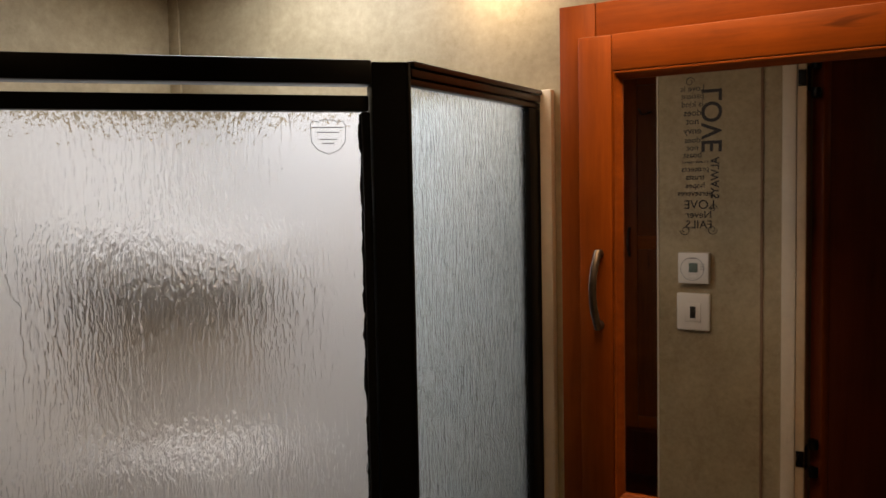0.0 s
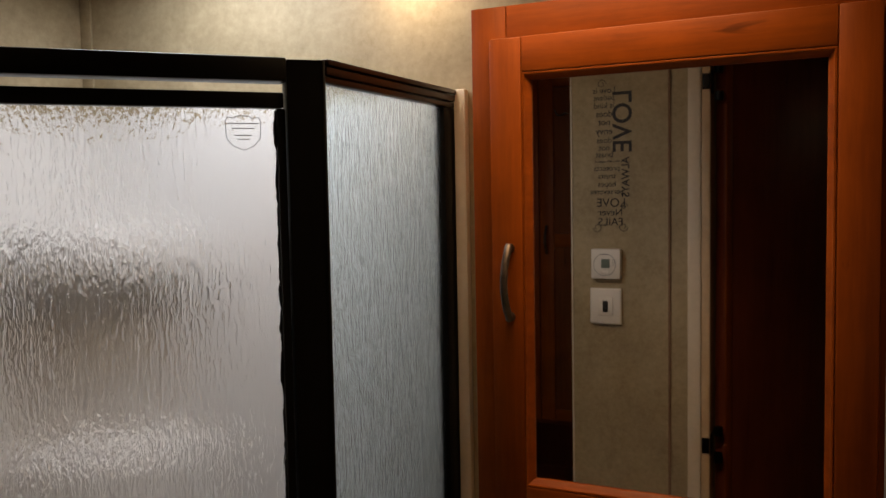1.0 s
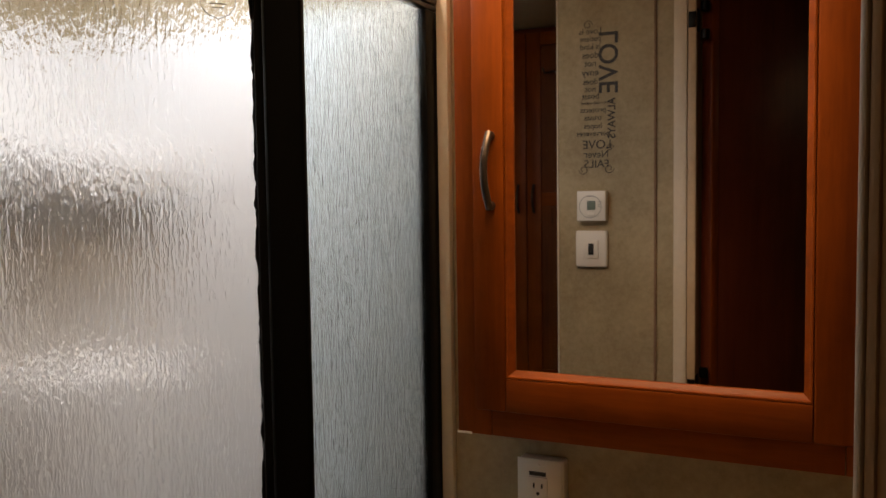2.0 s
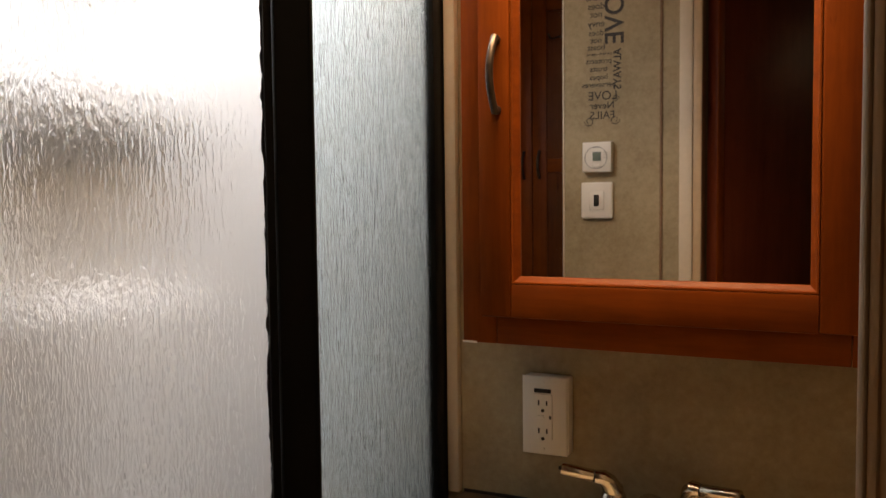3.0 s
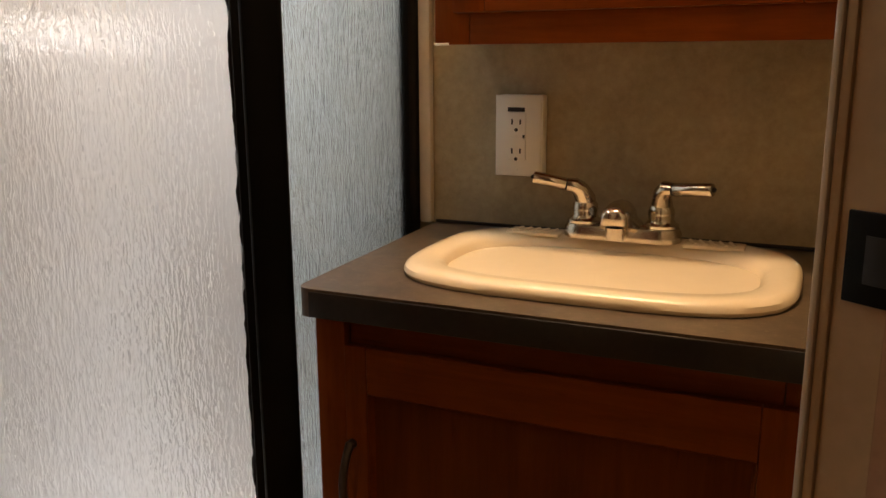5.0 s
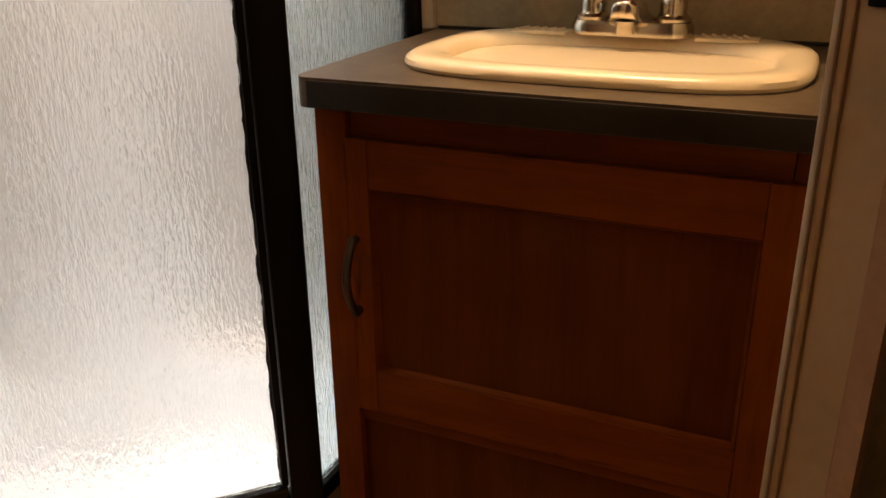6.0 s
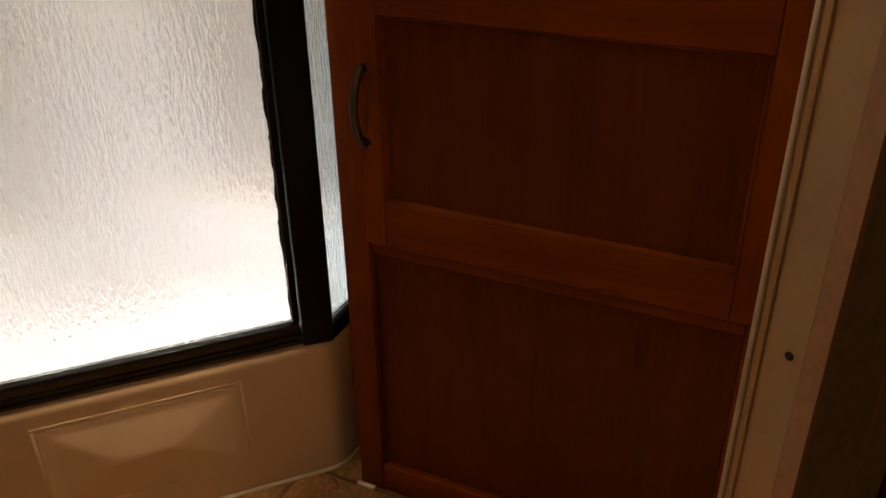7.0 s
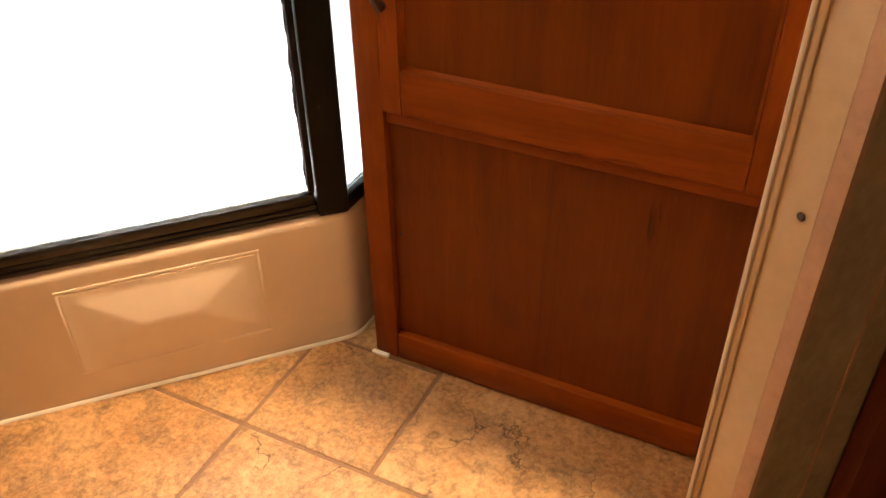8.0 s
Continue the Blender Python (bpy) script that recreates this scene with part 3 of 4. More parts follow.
def mark(points, width):
    bm = bmesh.new()
    for (a0, z0), (a1, z1) in zip(points, points[1:]):
        d = Vector((a1 - a0, z1 - z0)).normalized() * width / 2
        n = Vector((-d.y, d.x))
        q = [(a0 + n.x - d.x, z0 + n.y - d.y), (a1 + n.x + d.x, z1 + n.y + d.y), (a1 - n.x + d.x, z1 - n.y + d.y), (a0 - n.x - d.x, z0 - n.y - d.y)]
        lo = [bm.verts.new(face_place(SC - a, 0.0024, z)) for a, z in q]
        hi = [bm.verts.new(face_place(SC - a, 0.0028, z)) for a, z in q]
        bm.faces.new(hi)
        for i in range(4):
            bm.faces.new((lo[i], lo[(i + 1) % 4], hi[(i + 1) % 4], hi[i]))
    return bm


shield = [(-0.020, 1.699), (-0.017, 1.704), (-0.010, 1.702), (-0.007, 1.705), (0.007, 1.705), (0.010, 1.702), (0.017, 1.704), (0.020, 1.699), (0.019, 1.680), (0.012, 1.671), (0, 1.666), (-0.012, 1.671), (-0.019, 1.680), (-0.020, 1.699)]
badge = part("glass_mark", mark(shield, 0.0007), M_STICKER, enc, "grey shield mark with illegible lines")
for z, w in ((1.6965, 0.017), (1.691, 0.012), (1.683, 0.009), (1.6785, 0.006)):
    part("mark_line", mark([(-w, z), (w, z)], 0.0011), M_STICKER, badge)

# shower surround with a moulded shelf tower in the corner
sur = thing("shower_surround", (LX + 0.1, -0.1, 0.25), "glossy white moulded shower wall surround with corner shelves", "shower surround", kind="structure")
part("back_panel", box(LX + 0.013, -0.160, -0.013, -0.001, 0.251, 1.775, 0.003), M_SURROUND, sur)
part("side_panel", box(LX + 0.001, LX + 0.0125, POST2.y + 0.02, -0.0005, 0.251, 1.775, 0.003), M_SURROUND, sur)


def corner_wedge(reach, z0, z1, bev=0.006):
    x, y = LX + 0.0135, -0.0135
    pts = [(x, y), (x, y - reach)] + [(x + reach * math.sin(t) * 1.0, y - reach * math.cos(t)) for t in (0.35, 0.7, 1.05, 1.3)] + [(x + reach, y)]
    return prism(pts, z0, z1, bev)


part("shelf_tower_top", corner_wedge(0.25, 1.46, 1.56, 0.02), M_SURROUND, sur)
part("shelf_tower_core", corner_wedge(0.17, 1.178, 1.46), M_SURROUND, sur)


def corner_loop(reach, z):
    x, y = LX + 0.0135, -0.0135
    return [(x, y, z)] + [(x + reach * math.sin(t), y - reach * math.cos(t), z) for t in [k * math.pi / 20 for k in range(11)]]


part("shelf_tower_foot", loft([corner_loop(q, z) for q, z in ((0.345, 0.093), (0.335, 0.16), (0.318, 0.25), (0.294, 0.36), (0.270, 0.55), (0.254, 0.85), (0.252, 0.98), (0.251, 1.14), (0.248, 1.165), (0.236, 1.177))]), M_SURROUND, sur)

# ---- mirror cabinet ----
YD, YF = -0.178, -0.158


def pull(name, x, y, z0, z1, parent, mt, out=0.022):
    """A bowed bar pull on two feet; y is the face that it stands on."""
    zc, h = (z0 + z1) / 2, (z1 - z0) / 2
    p = part(name, sweep([(x, y - 0.006 - out * (1 - (k / 6.0) ** 2), zc + h * k / 6.0) for k in range(-6, 7)], [0.0050 if abs(k) < 6 else 0.0054 for k in range(-6, 7)], 10), mt, parent, "bowed dark bronze pull handle")
    for s in (-1, 1):
        part("foot", sweep([(x, y + 0.001, zc + s * (h - 0.003)), (x, y - 0.004, zc + s * (h - 0.003)), (x, y - 0.009, zc + s * (h - 0.003))], [0.0062, 0.0055, 0.0048], 10), mt, p)
    return p


def moulding(x0, x1, z0, z1, y, depth, wide):
    """A mitred moulding that slopes back from a frame's opening; y is the frame's front."""
    def loop(inset, back):
        return [(x0 + inset, y + back, z0 + inset), (x1 - inset, y + back, z0 + inset), (x1 - inset, y + back, z1 - inset), (x0 + inset, y + back, z1 - inset)]

    steps = ((0.0004, depth), (0.0004, 0.0022), (0.12, 0.0016), (0.30, 0.0022), (0.36, 0.0045), (0.60, 0.0066), (0.92, 0.0098), (1.0, 0.0112), (1.0, depth))
    return loft([loop(a if a < 0.01 else a * wide, b) for a, b in steps], False, False)


def framed_door(parent, x0, x1, z0, z1, px0, px1, pz0, pz1, y, depth):
    """A frame of stiles and rails with a stepped inner bead; y is its front."""
    part("door_frame_stile", box(x0, px0, y, y + depth, z0, z1, 0.0035), M_WOOD_V, parent)
    part("door_frame_stile", box(px1, x1, y, y + depth, z0, z1, 0.0035), M_WOOD_V, parent)
    part("door_frame_rail", box(px0, px1, y + 0.0006, y + depth, pz1, z1, 0.002), M_WOOD_H, parent)
    part("door_frame_rail", box(px0, px1, y + 0.0006, y + depth, z0, pz0, 0.002), M_WOOD_H, parent)
    part("bead", moulding(px0, px1, pz0, pz1, y, depth, 0.010), M_WOOD_H, parent, "stepped sloping inner moulding")


CX0, CX1, CZ0, CZ1 = -0.037, 0.492, 1.141, 1.856
cab = thing("mirror_cabinet", (0.22, -0.08, CZ0), "cherry wood wall cabinet with a mirrored door", "cabinet")
part("left_side", box(CX0 + 0.002, CX0 + 0.016, YF + 0.0185, -0.0005, CZ0 + 0.008, CZ1, 0.001), M_WOOD_V, cab)
part("right_side", box(CX1 - 0.016, CX1 - 0.002, YF + 0.0185, -0.0005, CZ0 + 0.008, CZ1, 0.001), M_WOOD_V, cab)
part("bottom", box(CX0 + 0.0165, CX1 - 0.0165, YF + 0.0185, -0.0005, CZ0 + 0.030, CZ0 + 0.042, 0.001), M_WOOD_H, cab)
part("top", box(CX0 + 0.0165, CX1 - 0.0165, YF + 0.0185, -0.0005, CZ1 - 0.014, CZ1 - 0.001, 0.001), M_WOOD_H, cab)
part("face_stile", box(CX0, 0.012, YF, YF + 0.018, CZ0, CZ1, 0.0015), M_WOOD_V, cab)
part("face_stile", box(CX1 - 0.05, CX1, YF, YF + 0.018, CZ0, CZ1, 0.0015), M_WOOD_V, cab)
part("face_rail", box(0.0125, CX1 - 0.0505, YF + 0.0005, YF + 0.018, CZ1 - 0.075, CZ1, 0.0015), M_WOOD_H, cab)
part("face_rail", box(0.0125, CX1 - 0.0505, YF + 0.0005, YF + 0.018, CZ0, CZ0 + 0.07, 0.0015), M_WOOD_H, cab)
framed_door(cab, -0.0045, 0.453, 1.180, 1.811, 0.040, 0.408, 1.224, 1.766, YD, 0.0185)
part("mirror", box(0.046, 0.402, -0.1645, -0.1605, 1.230, 1.760), M_MIRROR, cab, "clear silvered mirror")
part("worn_corner", box(CX0 - 0.0006, CX0 + 0.020, YF - 0.0008, YF + 0.004, CZ0 - 0.0008, CZ0 + 0.0022, 0.0006), M_CAULK, cab, "worn pale lower corner")
pull("pull_handle", 0.023, YD, 1.447, 1.543, cab, M_HANDLE, 0.020)

# ---- vanity ----
van = thing("vanity_cabinet", (0.25, -0.2, 0), "cherry wood vanity cabinet with a panelled door", "vanity")
VX0, VX1, VY, VF = -0.087, 0.62, -0.3945, -0.380
part("left_side", box(VX0 + 0.001, VX0 + 0.014, VF + 0.0185, -0.0005, 0.002, 0.838, 0.001), M_WOOD_V, van)
part("right_side", box(VX1 - 0.014, VX1 - 0.001, VF + 0.0185, -0.0005, 0.002, 0.838, 0.001), M_WOOD_V, van)
part("face_stile", box(VX0, -0.048, VF - 0.012, VF + 0.018, 0.002, 0.838, 0.0015), M_WOOD_V, van)
part("face_stile", box(0.428, VX1, VF, VF + 0.018, 0.002, 0.838, 0.0015), M_WOOD_V, van)
part("face_rail", box(-0.0475, 0.4275, VF + 0.0005, VF + 0.018, 0.76, 0.838, 0.0015), M_WOOD_H, van)
part("face_rail", box(-0.0475, 0.4275, VF - 0.0062, VF + 0.018, 0.424, 0.4435, 0.0015), M_WOOD_H, van)
part("base_rail", box(-0.0475, 0.4275, VF - 0.012, VF + 0.018, 0.002, 0.054, 0.004), M_WOOD_H, van)
part("lower_panel", box(-0.0475, 0.4275, VF + 0.001, VF + 0.010, 0.0545, 0.4235), M_PANEL, van)
for nm, x0, x1, z0, z1, mt in (("door_stile", -0.0475, -0.0195, 0.444, 0.800, M_WOOD_V), ("door_stile", 0.4092, 0.520, 0.444, 0.800, M_WOOD_V),
                               ("door_rail", -0.0193, 0.4090, 0.444, 0.504, M_WOOD_H), ("door_rail", -0.0193, 0.4090, 0.742, 0.800, M_WOOD_H)):
    part(nm, box(x0, x1, VY + (0.0006 if nm == "door_rail" else 0.0), VF - 0.0035, z0, z1, 0.0010 if nm == "door_rail" else 0.0008, seg=1), mt, van)
part("bead", moulding(-0.0193, 0.4090, 0.504, 0.742, VY, 0.0135, 0.0055), M_WOOD_H, van, "narrow sloping inner moulding")
part("door_panel", box(-0.0192, 0.4089, VF - 0.0045, VF - 0.0016, 0.5042, 0.7418), M_PANEL, van)
pull("pull_handle", -0.0395, VY, 0.583, 0.681, van, M_HANDLE, 0.020)
part("foot_chip", box(-0.092, -0.062, -0.4005, -0.3925, 0.0005, 0.006, 0.001), M_CAULK, van, "worn pale base corner")

part("knot_hole", sweep([(-0.0385, VF + 0.0012, 0.2420), (-0.0385, VF + 0.0002, 0.2420)], 0.0028, 10), M_SLOT, van, "small dark knot hole")

# worktop
KZ = 0.872
top = thing("countertop", (0.3, -0.2, KZ), "dark brown speckled laminate vanity countertop", "countertop")
pts = rounded_plan([(-0.091, -0.424), (0.66, -0.424), (0.66, -0.0008), (-0.1105, -0.0008)], 0, [0.018, 0.01, 0.004, 0.004], 6)
cut = [(0.208 + 0.205 * math.copysign(abs(math.cos(t)) ** 0.55, math.cos(t)), -0.211 + 0.147 * math.copysign(abs(math.sin(t)) ** 0.55, math.sin(t))) for t in [2 * math.pi * k / 48 for k in range(48)]]
bm = bmesh.new()
edges = []
for loop_pts in (pts, cut):
    vs = [bm.verts.new((p[0], p[1], KZ)) for p in loop_pts]
    edges += [bm.edges.new((vs[i], vs[(i + 1) % len(vs)])) for i in range(len(vs))]
bmesh.ops.triangle_fill(bm, use_beauty=True, edges=edges)
ext = bmesh.ops.extrude_face_region(bm, geom=bm.faces[:])
for v in [g for g in ext["geom"] if isinstance(g, bmesh.types.BMVert)]:
    v.co.z -= 0.0335
part("slab", bm, M_COUNTER, top)
# strip over the slab's front edge, darker than the top
part("front_strip", box(-0.073, 0.658, -0.4262, -0.4242, KZ - 0.0325, KZ - 0.003, 0.0008), M_FRONT_STRIP, top, "dark strip along the slab's front edge")
part("backsplash_bead", box(-0.108, 0.655, -0.005, -0.0009, KZ + 0.0003, KZ + 0.005, 0.001), M_SLOT, top, "dark caulk line")


def egg(cx, cy, hx, hy, z, n=72, p=0.56):
    out = []
    for k in range(n):
        t = 2 * math.pi * k / n
        c, s = math.cos(t), math.sin(t)
        out.append((cx + hx * math.copysign(abs(c) ** p, c), cy + hy * math.copysign(abs(s) ** p, s), z))
    return out


SX = 0.2055
basin = thing("sink", (SX, -0.23, KZ), "cream glossy drop-in sink with moulded soap ledges", "sink")
part("bowl", loft([egg(SX, -0.211, 0.225, 0.163, KZ + 0.0006), egg(SX, -0.211, 0.227, 0.165, KZ + 0.005), egg(SX, -0.211, 0.2255, 0.1635, KZ + 0.0105),
                   egg(SX, -0.211, 0.22, 0.158, KZ + 0.0145), egg(SX, -0.212, 0.212, 0.149, KZ + 0.0155), egg(SX, -0.216, 0.195, 0.126, KZ + 0.0145, p=0.62),
                   egg(SX, -0.218, 0.187, 0.117, KZ + 0.009, p=0.68), egg(SX, -0.219, 0.182, 0.112, KZ - 0.002, p=0.70), egg(SX, -0.220, 0.177, 0.107, KZ - 0.03, p=0.72),
                   egg(SX, -0.221, 0.170, 0.101, KZ - 0.07, p=0.74), egg(SX, -0.222, 0.154, 0.089, KZ - 0.105, p=0.78), egg(SX, -0.223, 0.12, 0.066, KZ - 0.126, p=0.82),
                   egg(SX, -0.224, 0.07, 0.045, KZ - 0.133, p=0.9), egg(SX, -0.225, 0.022, 0.022, KZ - 0.136, p=1.0)]), M_SINK, basin)
part("drain", lathe(SX, -0.225, [(0.024, KZ - 0.1355), (0.024, KZ - 0.1325), (0.019, KZ - 0.132), (0.014, KZ - 0.1345)], 24), M_CHROME, basin, "nickel drain ring")
for x0, s in ((0.052, 1), (0.292, -1)):
    part("soap_ledge", box(x0 - 0.006, x0 + 0.070, -0.108, -0.071, KZ + 0.012, KZ + 0.0175, 0.0025), M_SINK, basin)
    for k in range(5):
        x = x0 + 0.0125 * k + (0 if s > 0 else 0.010)
        part("soap_rib", sweep([(x, -0.102, KZ + 0.0176), (x + 0.010 * s, -0.077, KZ + 0.0178)], 0.0024, 8, 0.9), M_SINK, basin)

# faucet
FY, FZ, FXC = -0.082, KZ + 0.0145, 0.203
tap = thing("faucet", (FXC, FY, FZ), "brushed nickel two-handle centerset faucet on the sink", "faucet")


def stadium(x0, x1, y, r, z):
    return [(x1 + r * math.cos(t), y + r * math.sin(t), z) for t in [-math.pi / 2 + math.pi * k / 10 for k in range(11)]] + [(x0 - r * math.cos(t), y - r * math.sin(t), z) for t in [-math.pi / 2 + math.pi * k / 10 for k in range(11)]]


part("base", loft([stadium(FXC - 0.051, FXC + 0.051, FY, 0.0275, FZ + 0.0003), stadium(FXC - 0.051, FXC + 0.051, FY, 0.0275, FZ + 0.012), stadium(FXC - 0.051, FXC + 0.051, FY, 0.0245, FZ + 0.018), stadium(FXC - 0.051, FXC + 0.051, FY, 0.021, FZ + 0.0195)]), M_CHROME, tap)
for s, tip, knee in ((-1, (0.086, -0.111, 0.967), (0.139, -0.096, 0.9555)), (1, (0.322, -0.121, 0.9635), (0.262, -0.100, 0.9580))):
    hx = FXC + s * 0.051
    hb = part("handle_body", lathe(hx, FY, [(0.0235, FZ + 0.0190), (0.0235, FZ + 0.0225), (0.0195, FZ + 0.0250), (0.0165, FZ + 0.030), (0.0175, FZ + 0.037), (0.0165, FZ + 0.044), (0.0130, FZ + 0.049)], 28), M_CHROME, tap)
    start, tipv, knee = Vector((hx, FY, FZ + 0.044)), Vector(tip), Vector(knee)
    along = (tipv - knee).normalized()
    seam = knee + along * 0.009
    mids = [start, start + Vector((0, -0.001, 0.006)), start.lerp(knee, 0.62) + Vector((-s * 0.003, 0, 0.004)), knee + Vector((-s * 0.001, 0, 0.001)), seam]
    part("neck", sweep(mids, [0.0150, 0.0140, 0.0118, 0.0102, 0.0088], 18), M_CHROME, hb)
    part("seam_ring", sweep([seam, seam + along * 0.0016], 0.0080, 16), M_SLOT, hb)
    lever = seam + along * 0.0017
    part("lever", sweep([lever, lever + along * 0.001, lever.lerp(tipv, 0.5), lever.lerp(tipv, 0.93), lever.lerp(tipv, 0.985), tipv], [0.0078, 0.0086, 0.0084, 0.0087, 0.0078, 0.0050], 18), M_CHROME, hb)
    part("lever_tip", sweep([tipv, tipv + along * 0.003], [0.0034, 0.0020], 10), M_SLOT, hb)


def hood(y, z0, z1, hw, flare):
    """A section of the spout: arched above, flaring out to its foot, between z0 and z1 over the base."""
    h = z1 - z0
    side = [(hw + flare * (1 - k / 4.0) ** 2, z0 + h * 0.45 * k / 4.0) for k in range(5)]
    pts = [(FXC + w, y, FZ + z) for w, z in side]
    pts += [(FXC + hw * math.cos(t), y, FZ + z0 + h * (0.45 + 0.55 * math.sin(t))) for t in [math.pi * k / 14 for k in range(1, 14)]]
    return pts + [(FXC - w, y, FZ + z) for w, z in side[::-1]]


part("spout", loft([hood(FY + 0.022, 0.0190, 0.034, 0.012, 0.012), hood(FY + 0.012, 0.0190, 0.047, 0.017, 0.015), hood(FY - 0.006, 0.0190, 0.0535, 0.019, 0.014), hood(FY - 0.024, 0.0190, 0.0545, 0.0190, 0.008),
                    hood(FY - 0.040, 0.021, 0.0525, 0.0182, 0.003), hood(FY - 0.051, 0.024, 0.0500, 0.0174, 0.001), hood(FY - 0.056, 0.026, 0.0470, 0.0160, 0.0), hood(FY - 0.059, 0.030, 0.0430, 0.0120, 0.0)]), M_CHROME, tap)
part("aerator", lathe(FXC, FY - 0.040, [(0.0115, FZ + 0.006), (0.0125, FZ + 0.010), (0.0125, FZ + 0.0215)], 20), M_CHROME, tap)

# ---- outlet ----
OZ0, OX1 = 0.955, 0.0685
out = thing("wall_outlet", (OX1 / 2, 0, OZ0), "ivory surface-mounted double outlet with test buttons", "outlet")
part("back_box", box(0.002, OX1 + 0.002, -0.022, -0.0006, OZ0 + 0.001, OZ0 + 0.117, 0.003), M_PLASTIC, out)


def plate_ring(inset, y):
    x0, x1, z0, z1 = -0.0005 + inset, OX1 - inset, OZ0 + inset, OZ0 + 0.117 - inset
    return [(x0, y, z0), (x1, y, z0), (x1, y, z1), (x0, y, z1)]


pl = part("cover_plate", loft([plate_ring(0.001, -0.0222), plate_ring(0.0, -0.0232), plate_ring(0.0, -0.0250), plate_ring(0.0015, -0.0262), plate_ring(0.0095, -0.0285), plate_ring(0.0105, -0.0290)]), M_PLASTIC, out)
oc = OX1 / 2 - 0.001
dev = part("receptacle", box(oc - 0.0145, oc + 0.0145, -0.0318, -0.0292, OZ0 + 0.024, OZ0 + 0.092, 0.001), M_PLASTIC, out)
part("indicator_bar", box(oc - 0.014, oc + 0.012, -0.0302, -0.0292, OZ0 + 0.0935, OZ0 + 0.0995, 0.0003), M_SLOT, pl, "dark label strip")
for dz in (0.034, 0.076):
    for dx, h in ((-0.0062, 0.0040), (0.0062, 0.0036)):
        part("slot", box(oc + dx - 0.0012, oc + dx + 0.0012, -0.0322, -0.0317, OZ0 + dz + 0.003 - h, OZ0 + dz + 0.003 + h), M_SLOT, dev)
    part("ground_hole", sweep([(oc, -0.0317, OZ0 + dz - 0.0085), (oc, -0.0322, OZ0 + dz - 0.0085)], 0.0027, 12), M_SLOT, dev)
for dx, w in ((-0.003, 0.0052), (0.0115, 0.0015)):
    part("test_button", box(oc + dx - w, oc + dx + w, -0.0326, -0.0317, OZ0 + 0.0555, OZ0 + 0.0605, 0.0003), M_PLASTIC if w > 0.002 else M_SLOT, dev)
for dz in (0.0085, 0.1085):
    part("screw", sweep([(oc, -0.0290, OZ0 + dz), (oc, -0.0300, OZ0 + dz)], 0.0026, 12), M_PLASTIC, pl)

# ---- thermostat, switch and lettering on the short wall ----
W = DECAL_Y
th = thing("thermostat", (-0.117, W, 1.397), "white square thermostat with a grey display", "thermostat")
part("case", box(-0.153, -0.081, W + 0.0005, W + 0.024, 1.397, 1.470, 0.003), M_PLASTIC, th)
part("display", box(-0.127, -0.106, W + 0.0242, W + 0.0250, 1.424, 1.446, 0.0003), M_LCD, th, "grey liquid crystal display")
rng_dial = [Vector((-0.119 + 0.027 * math.cos(t), W + 0.0244, 1.432 + 0.027 * math.sin(t))) for t in [2 * math.pi * k / 40 for k in range(41)]]
part("dial_ring", sweep(rng_dial, 0.0007, 6), M_STICKER, th)
part("key_pad", box(-0.127, -0.108, W + 0.0242, W + 0.0256, 1.4085, 1.418, 0.001), M_PLASTIC, th)
for z in (1.443, 1.437, 1.431):
    part("legend_bar", box(-0.100, -0.090, W + 0.0242, W + 0.0247, z, z + 0.0015), M_STICKER, th)
part("legend_bar", box(-0.127, -0.109, W + 0.0242, W + 0.0247, 1.456, 1.4585), M_STICKER, th)
sw = thing("light_switch", (-0.120, W, 1.283), "white rocker switch plate with a dark rocker", "switch")
part("cover_plate", box(-0.160, -0.081, W + 0.0005, W + 0.012, 1.283, 1.373, 0.005, seg=3), M_PLASTIC, sw)
part("inner_frame", box(-0.139, -0.102, W + 0.0122, W + 0.0148, 1.305, 1.351, 0.001), M_PLASTIC, sw)
part("rocker", box(-0.1265, -0.1135, W + 0.0149, W + 0.0172, 1.314, 1.342, 0.001), M_SLOT, sw, "black rocker")

dec = thing("wall_lettering", (-0.105, W, 1.52), "dark vinyl word lettering on the wallpaper wall", "wall decal")
FLAT = Matrix(((-1, 0, 0, 0), (0, 0, 1, 0), (0, 1, 0, 0), (0, 0, 0, 1)))


def words(t, x, z, size, material=M_INK_SOFT, turn=0.0, squeeze=1.0, bold=0.0):
    text_part(t, size, Matrix.Translation((x, W + 0.0012, z)) @ FLAT @ Matrix.Rotation(radians(turn), 4, "Z"), material, dec, squeeze=squeeze, bold=bold)


words("LOVE", -0.077, 1.780, 0.066, M_INK, -90, 0.94, 0.0008)
words("ALWAYS", -0.071, 1.645, 0.027, M_INK, -90, 0.92, 0.0003)
for i, (t, z, size) in enumerate((("Love is", 1.856, 0.020), ("patient", 1.838, 0.019), ("is kind", 1.819, 0.020), ("does", 1.799, 0.022), ("not", 1.779, 0.022), ("envy", 1.757, 0.023),
                                  ("does", 1.735, 0.020), ("not", 1.717, 0.020), ("boast", 1.700, 0.020))):
    words(t, -0.124, z, size, M_INK if i in (3, 4, 5) else M_INK_SOFT)
words("it is not easily angered", -0.109, 1.684, 0.0085, M_INK)
for t, z in (("protects", 1.667), ("trusts", 1.648), ("hopes", 1.628), ("perseveres", 1.610)):
    words(t, -0.118, z, 0.019)
words("LOVE", -0.108, 1.582, 0.030, M_INK_SOFT)
words("Never", -0.110, 1.559, 0.024, M_INK)
words("FAILS", -0.109, 1.535, 0.027, M_INK_SOFT)


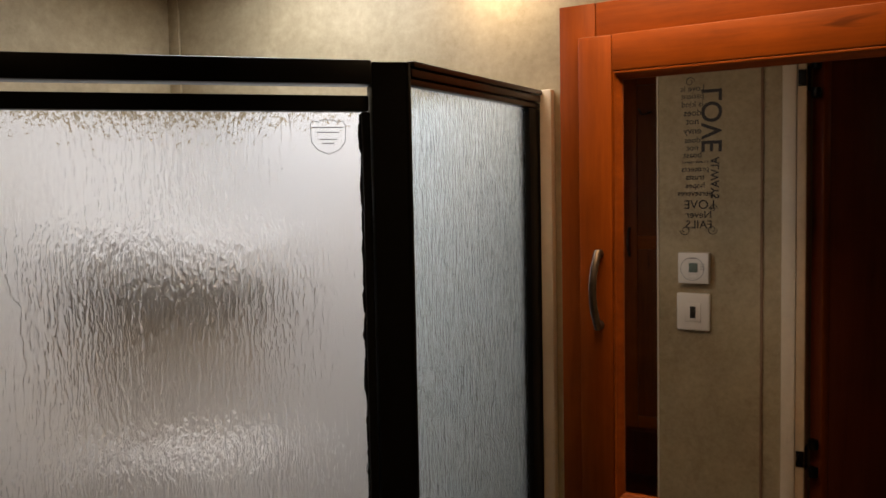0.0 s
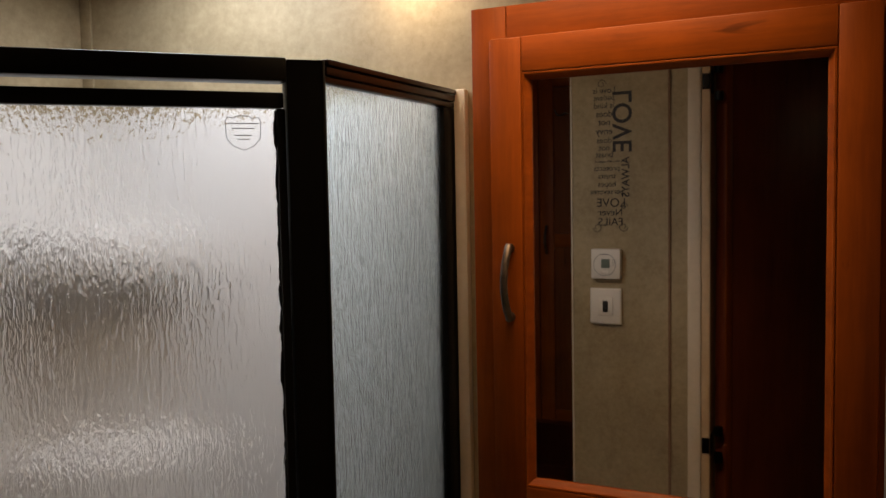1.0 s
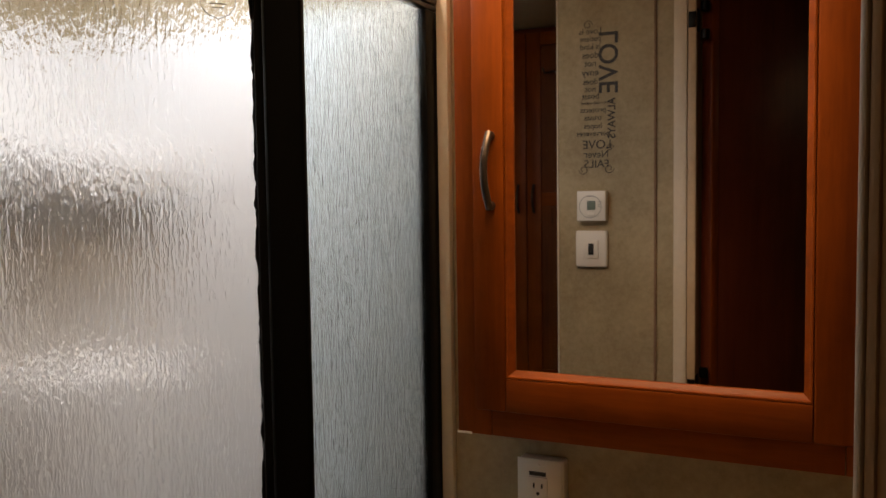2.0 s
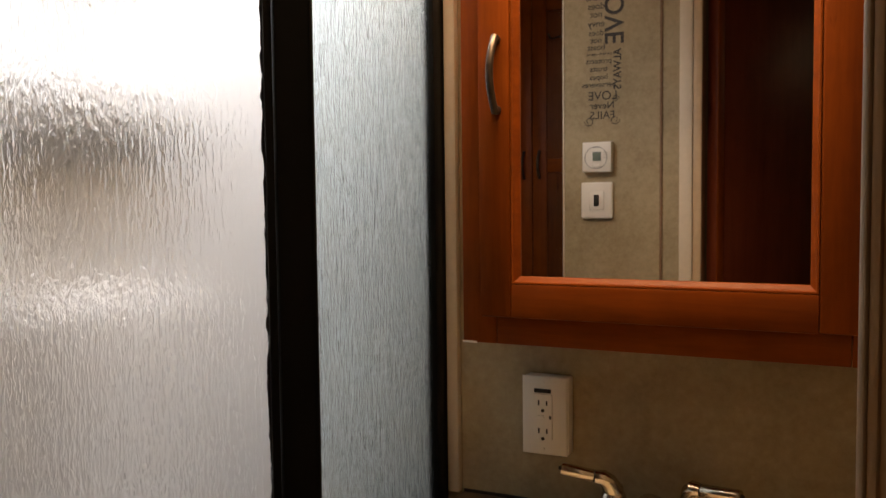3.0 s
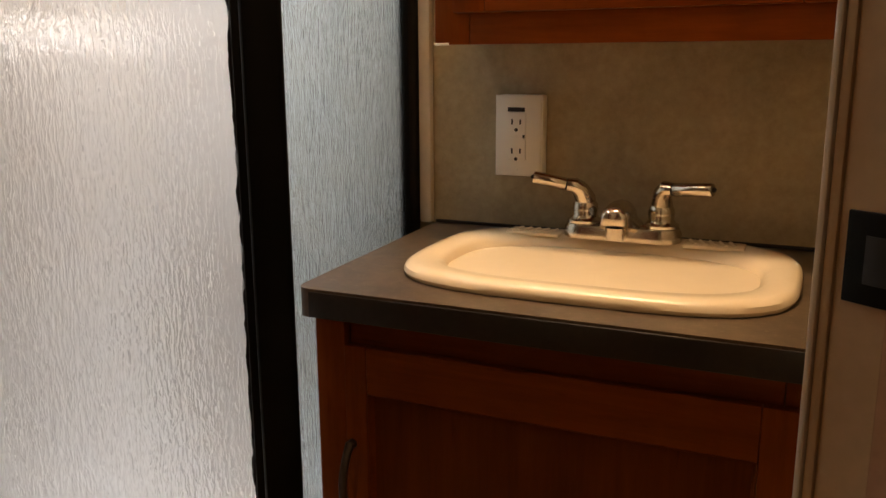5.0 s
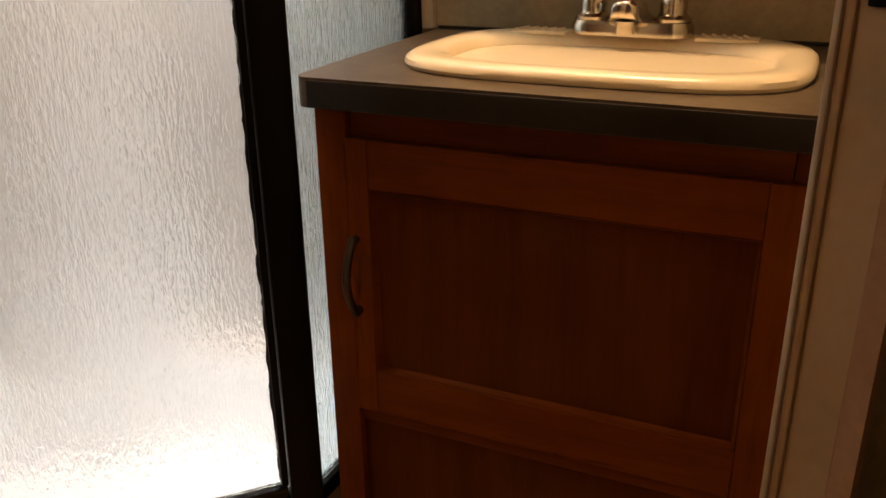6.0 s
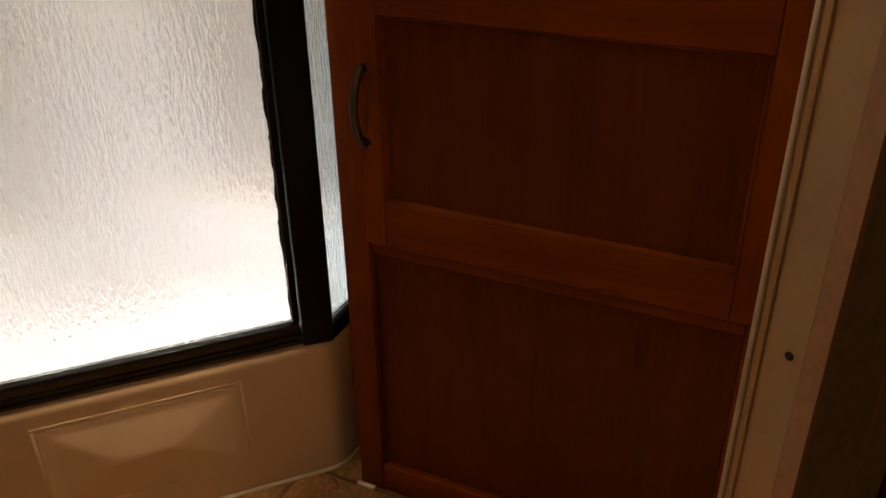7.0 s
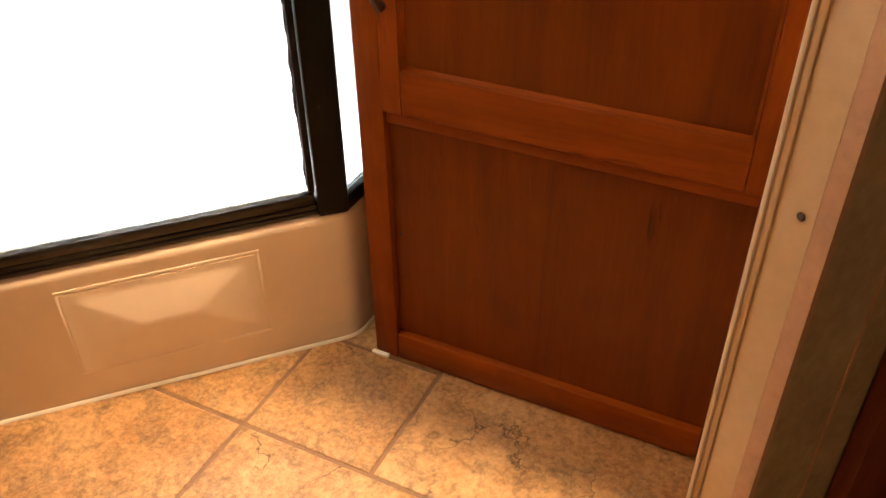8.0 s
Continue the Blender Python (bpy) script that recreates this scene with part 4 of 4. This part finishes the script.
def flourish(cx, cz, r, turns, side):
    """A thin scroll that curls inwards."""
    pts = []
    for k in range(22):
        a = turns * 2 * math.pi * k / 21
        q = r * (1 - 0.62 * k / 21)
        pts.append((cx + side * q * math.cos(a), W + 0.0012, cz + q * math.sin(a)))
    part("scroll", sweep(pts, 0.0008, 6), M_INK_SOFT, dec)


flourish(-0.142, 1.522, 0.012, -1.2, -1)
flourish(-0.078, 1.524, 0.012, -1.2, 1)
flourish(-0.130, 1.872, 0.011, 1.2, 1)
flourish(-0.076, 1.574, 0.009, 1.1, 1)

# ---- wardrobe past the wall end ----
WY = -1.890
war = thing("wardrobe", (-0.48, WY - 0.25, 0), "tall dark cherry wardrobe with panelled double doors", "wardrobe")
part("carcass", box(-0.933, -0.022, WY - 0.50, WY - 0.022, 0.80, CEIL - 0.002, 0.002), M_DOOR, war)
part("base", box(-0.933, -0.022, WY - 0.50, WY - 0.020, 0.002, 0.50, 0.002), M_DOOR, war)
part("base_top", box(-0.933, -0.022, WY - 0.50, WY - 0.010, 0.5005, 0.520, 0.002), M_DOOR, war)
part("niche_back", box(-0.933, -0.022, WY - 0.50, WY - 0.40, 0.5205, 0.7995), M_DOOR, war)
for x0, x1, hx in ((-0.930, -0.5475, -0.574), (-0.5445, -0.162, -0.518)):
    d = part("door", box(x0 + 0.051, x1 - 0.051, WY - 0.014, WY - 0.006, 0.86, 1.965), M_PANEL, war)
    part("stile", box(x0, x0 + 0.0505, WY - 0.020, WY, 0.82, 2.01, 0.002), M_WOOD_V, d)
    part("stile", box(x1 - 0.0505, x1, WY - 0.020, WY, 0.82, 2.01, 0.002), M_WOOD_V, d)
    for z0, z1 in ((0.82, 0.86), (1.423, 1.470), (1.966, 2.01)):
        part("rail", box(x0 + 0.051, x1 - 0.051, WY - 0.020, WY - 0.0005, z0, z1, 0.002), M_WOOD_H, d)
    part("pull_handle", sweep([(hx, WY + 0.006 + 0.02 * (1 - (k / 6.0) ** 2), 1.449 + 0.047 * k / 6.0) for k in range(-6, 7)], 0.005, 8), M_HANDLE, d)
hk = thing("robe_hook", (-0.46, WY, 1.87), "small dark bent robe hook on the wardrobe door", "hook")
part("hook", sweep([(-0.487, WY - 0.004, 1.888), (-0.480, WY + 0.010, 1.878), (-0.470, WY + 0.022, 1.868), (-0.455, WY + 0.022, 1.868), (-0.447, WY + 0.012, 1.875), (-0.440, WY + 0.010, 1.872)], 0.0028, 8), M_HANDLE, hk)

# ---- floor: grout bed with tiles laid in it ----
fl = struct("floor", box(-1.02, 2.06, -2.66, 0.06, -0.05, -0.003), M_GROUT, "stone-look floor of small and large square tiles, brown grout", "floor")
P, G = 0.218, 0.0070


def tile_shape(nx, ny):
    """One bevelled tile, nx by ny modules large."""
    hx, hy = P * nx / 2 - G / 2, P * ny / 2 - G / 2
    bm = bmesh.new()
    rings = [[bm.verts.new((sx * (hx - c), sy * (hy - c), z)) for sx, sy in ((-1, -1), (1, -1), (1, 1), (-1, 1))]
             for c, z in ((0, -0.0028), (0, -0.0016), (0.0016, -0.0005), (0.0042, 0.0))]
    for r0, r1 in zip(rings, rings[1:]):
        for i in range(4):
            bm.faces.new((r0[i], r0[(i + 1) % 4], r1[(i + 1) % 4], r1[i]))
    bm.faces.new(rings[-1])
    me = bpy.data.meshes.new("tile")
    bm.to_mesh(me)
    bm.free()
    me.materials.append(M_TILE)
    return me


TILE_SMALL, TILE_LARGE = tile_shape(1, 1), tile_shape(2, 2)


def lay_tile(me, i, j, n):
    x, y = -0.190 + P * (i + n / 2), -0.612 + P * (j + n / 2)
    if -0.90 < x < 1.3 and -2.0 < y < 0.0:
        t = new("tile", me)
        t.location = (x, y, 0)
        t.parent = fl


# a course of small and large tiles along the cabinet, large ones in front
for j in (0, 1):
    for i in (-3, -2, -1, 0, 3, 4, 7):
        lay_tile(TILE_SMALL, i, j, 1)
for i in (1, 5):
    lay_tile(TILE_LARGE, i, 0, 2)
for j in (-2, -4, -6):
    for i in (-4, -2, 0, 2, 4, 6):
        lay_tile(TILE_LARGE, i, j, 2)
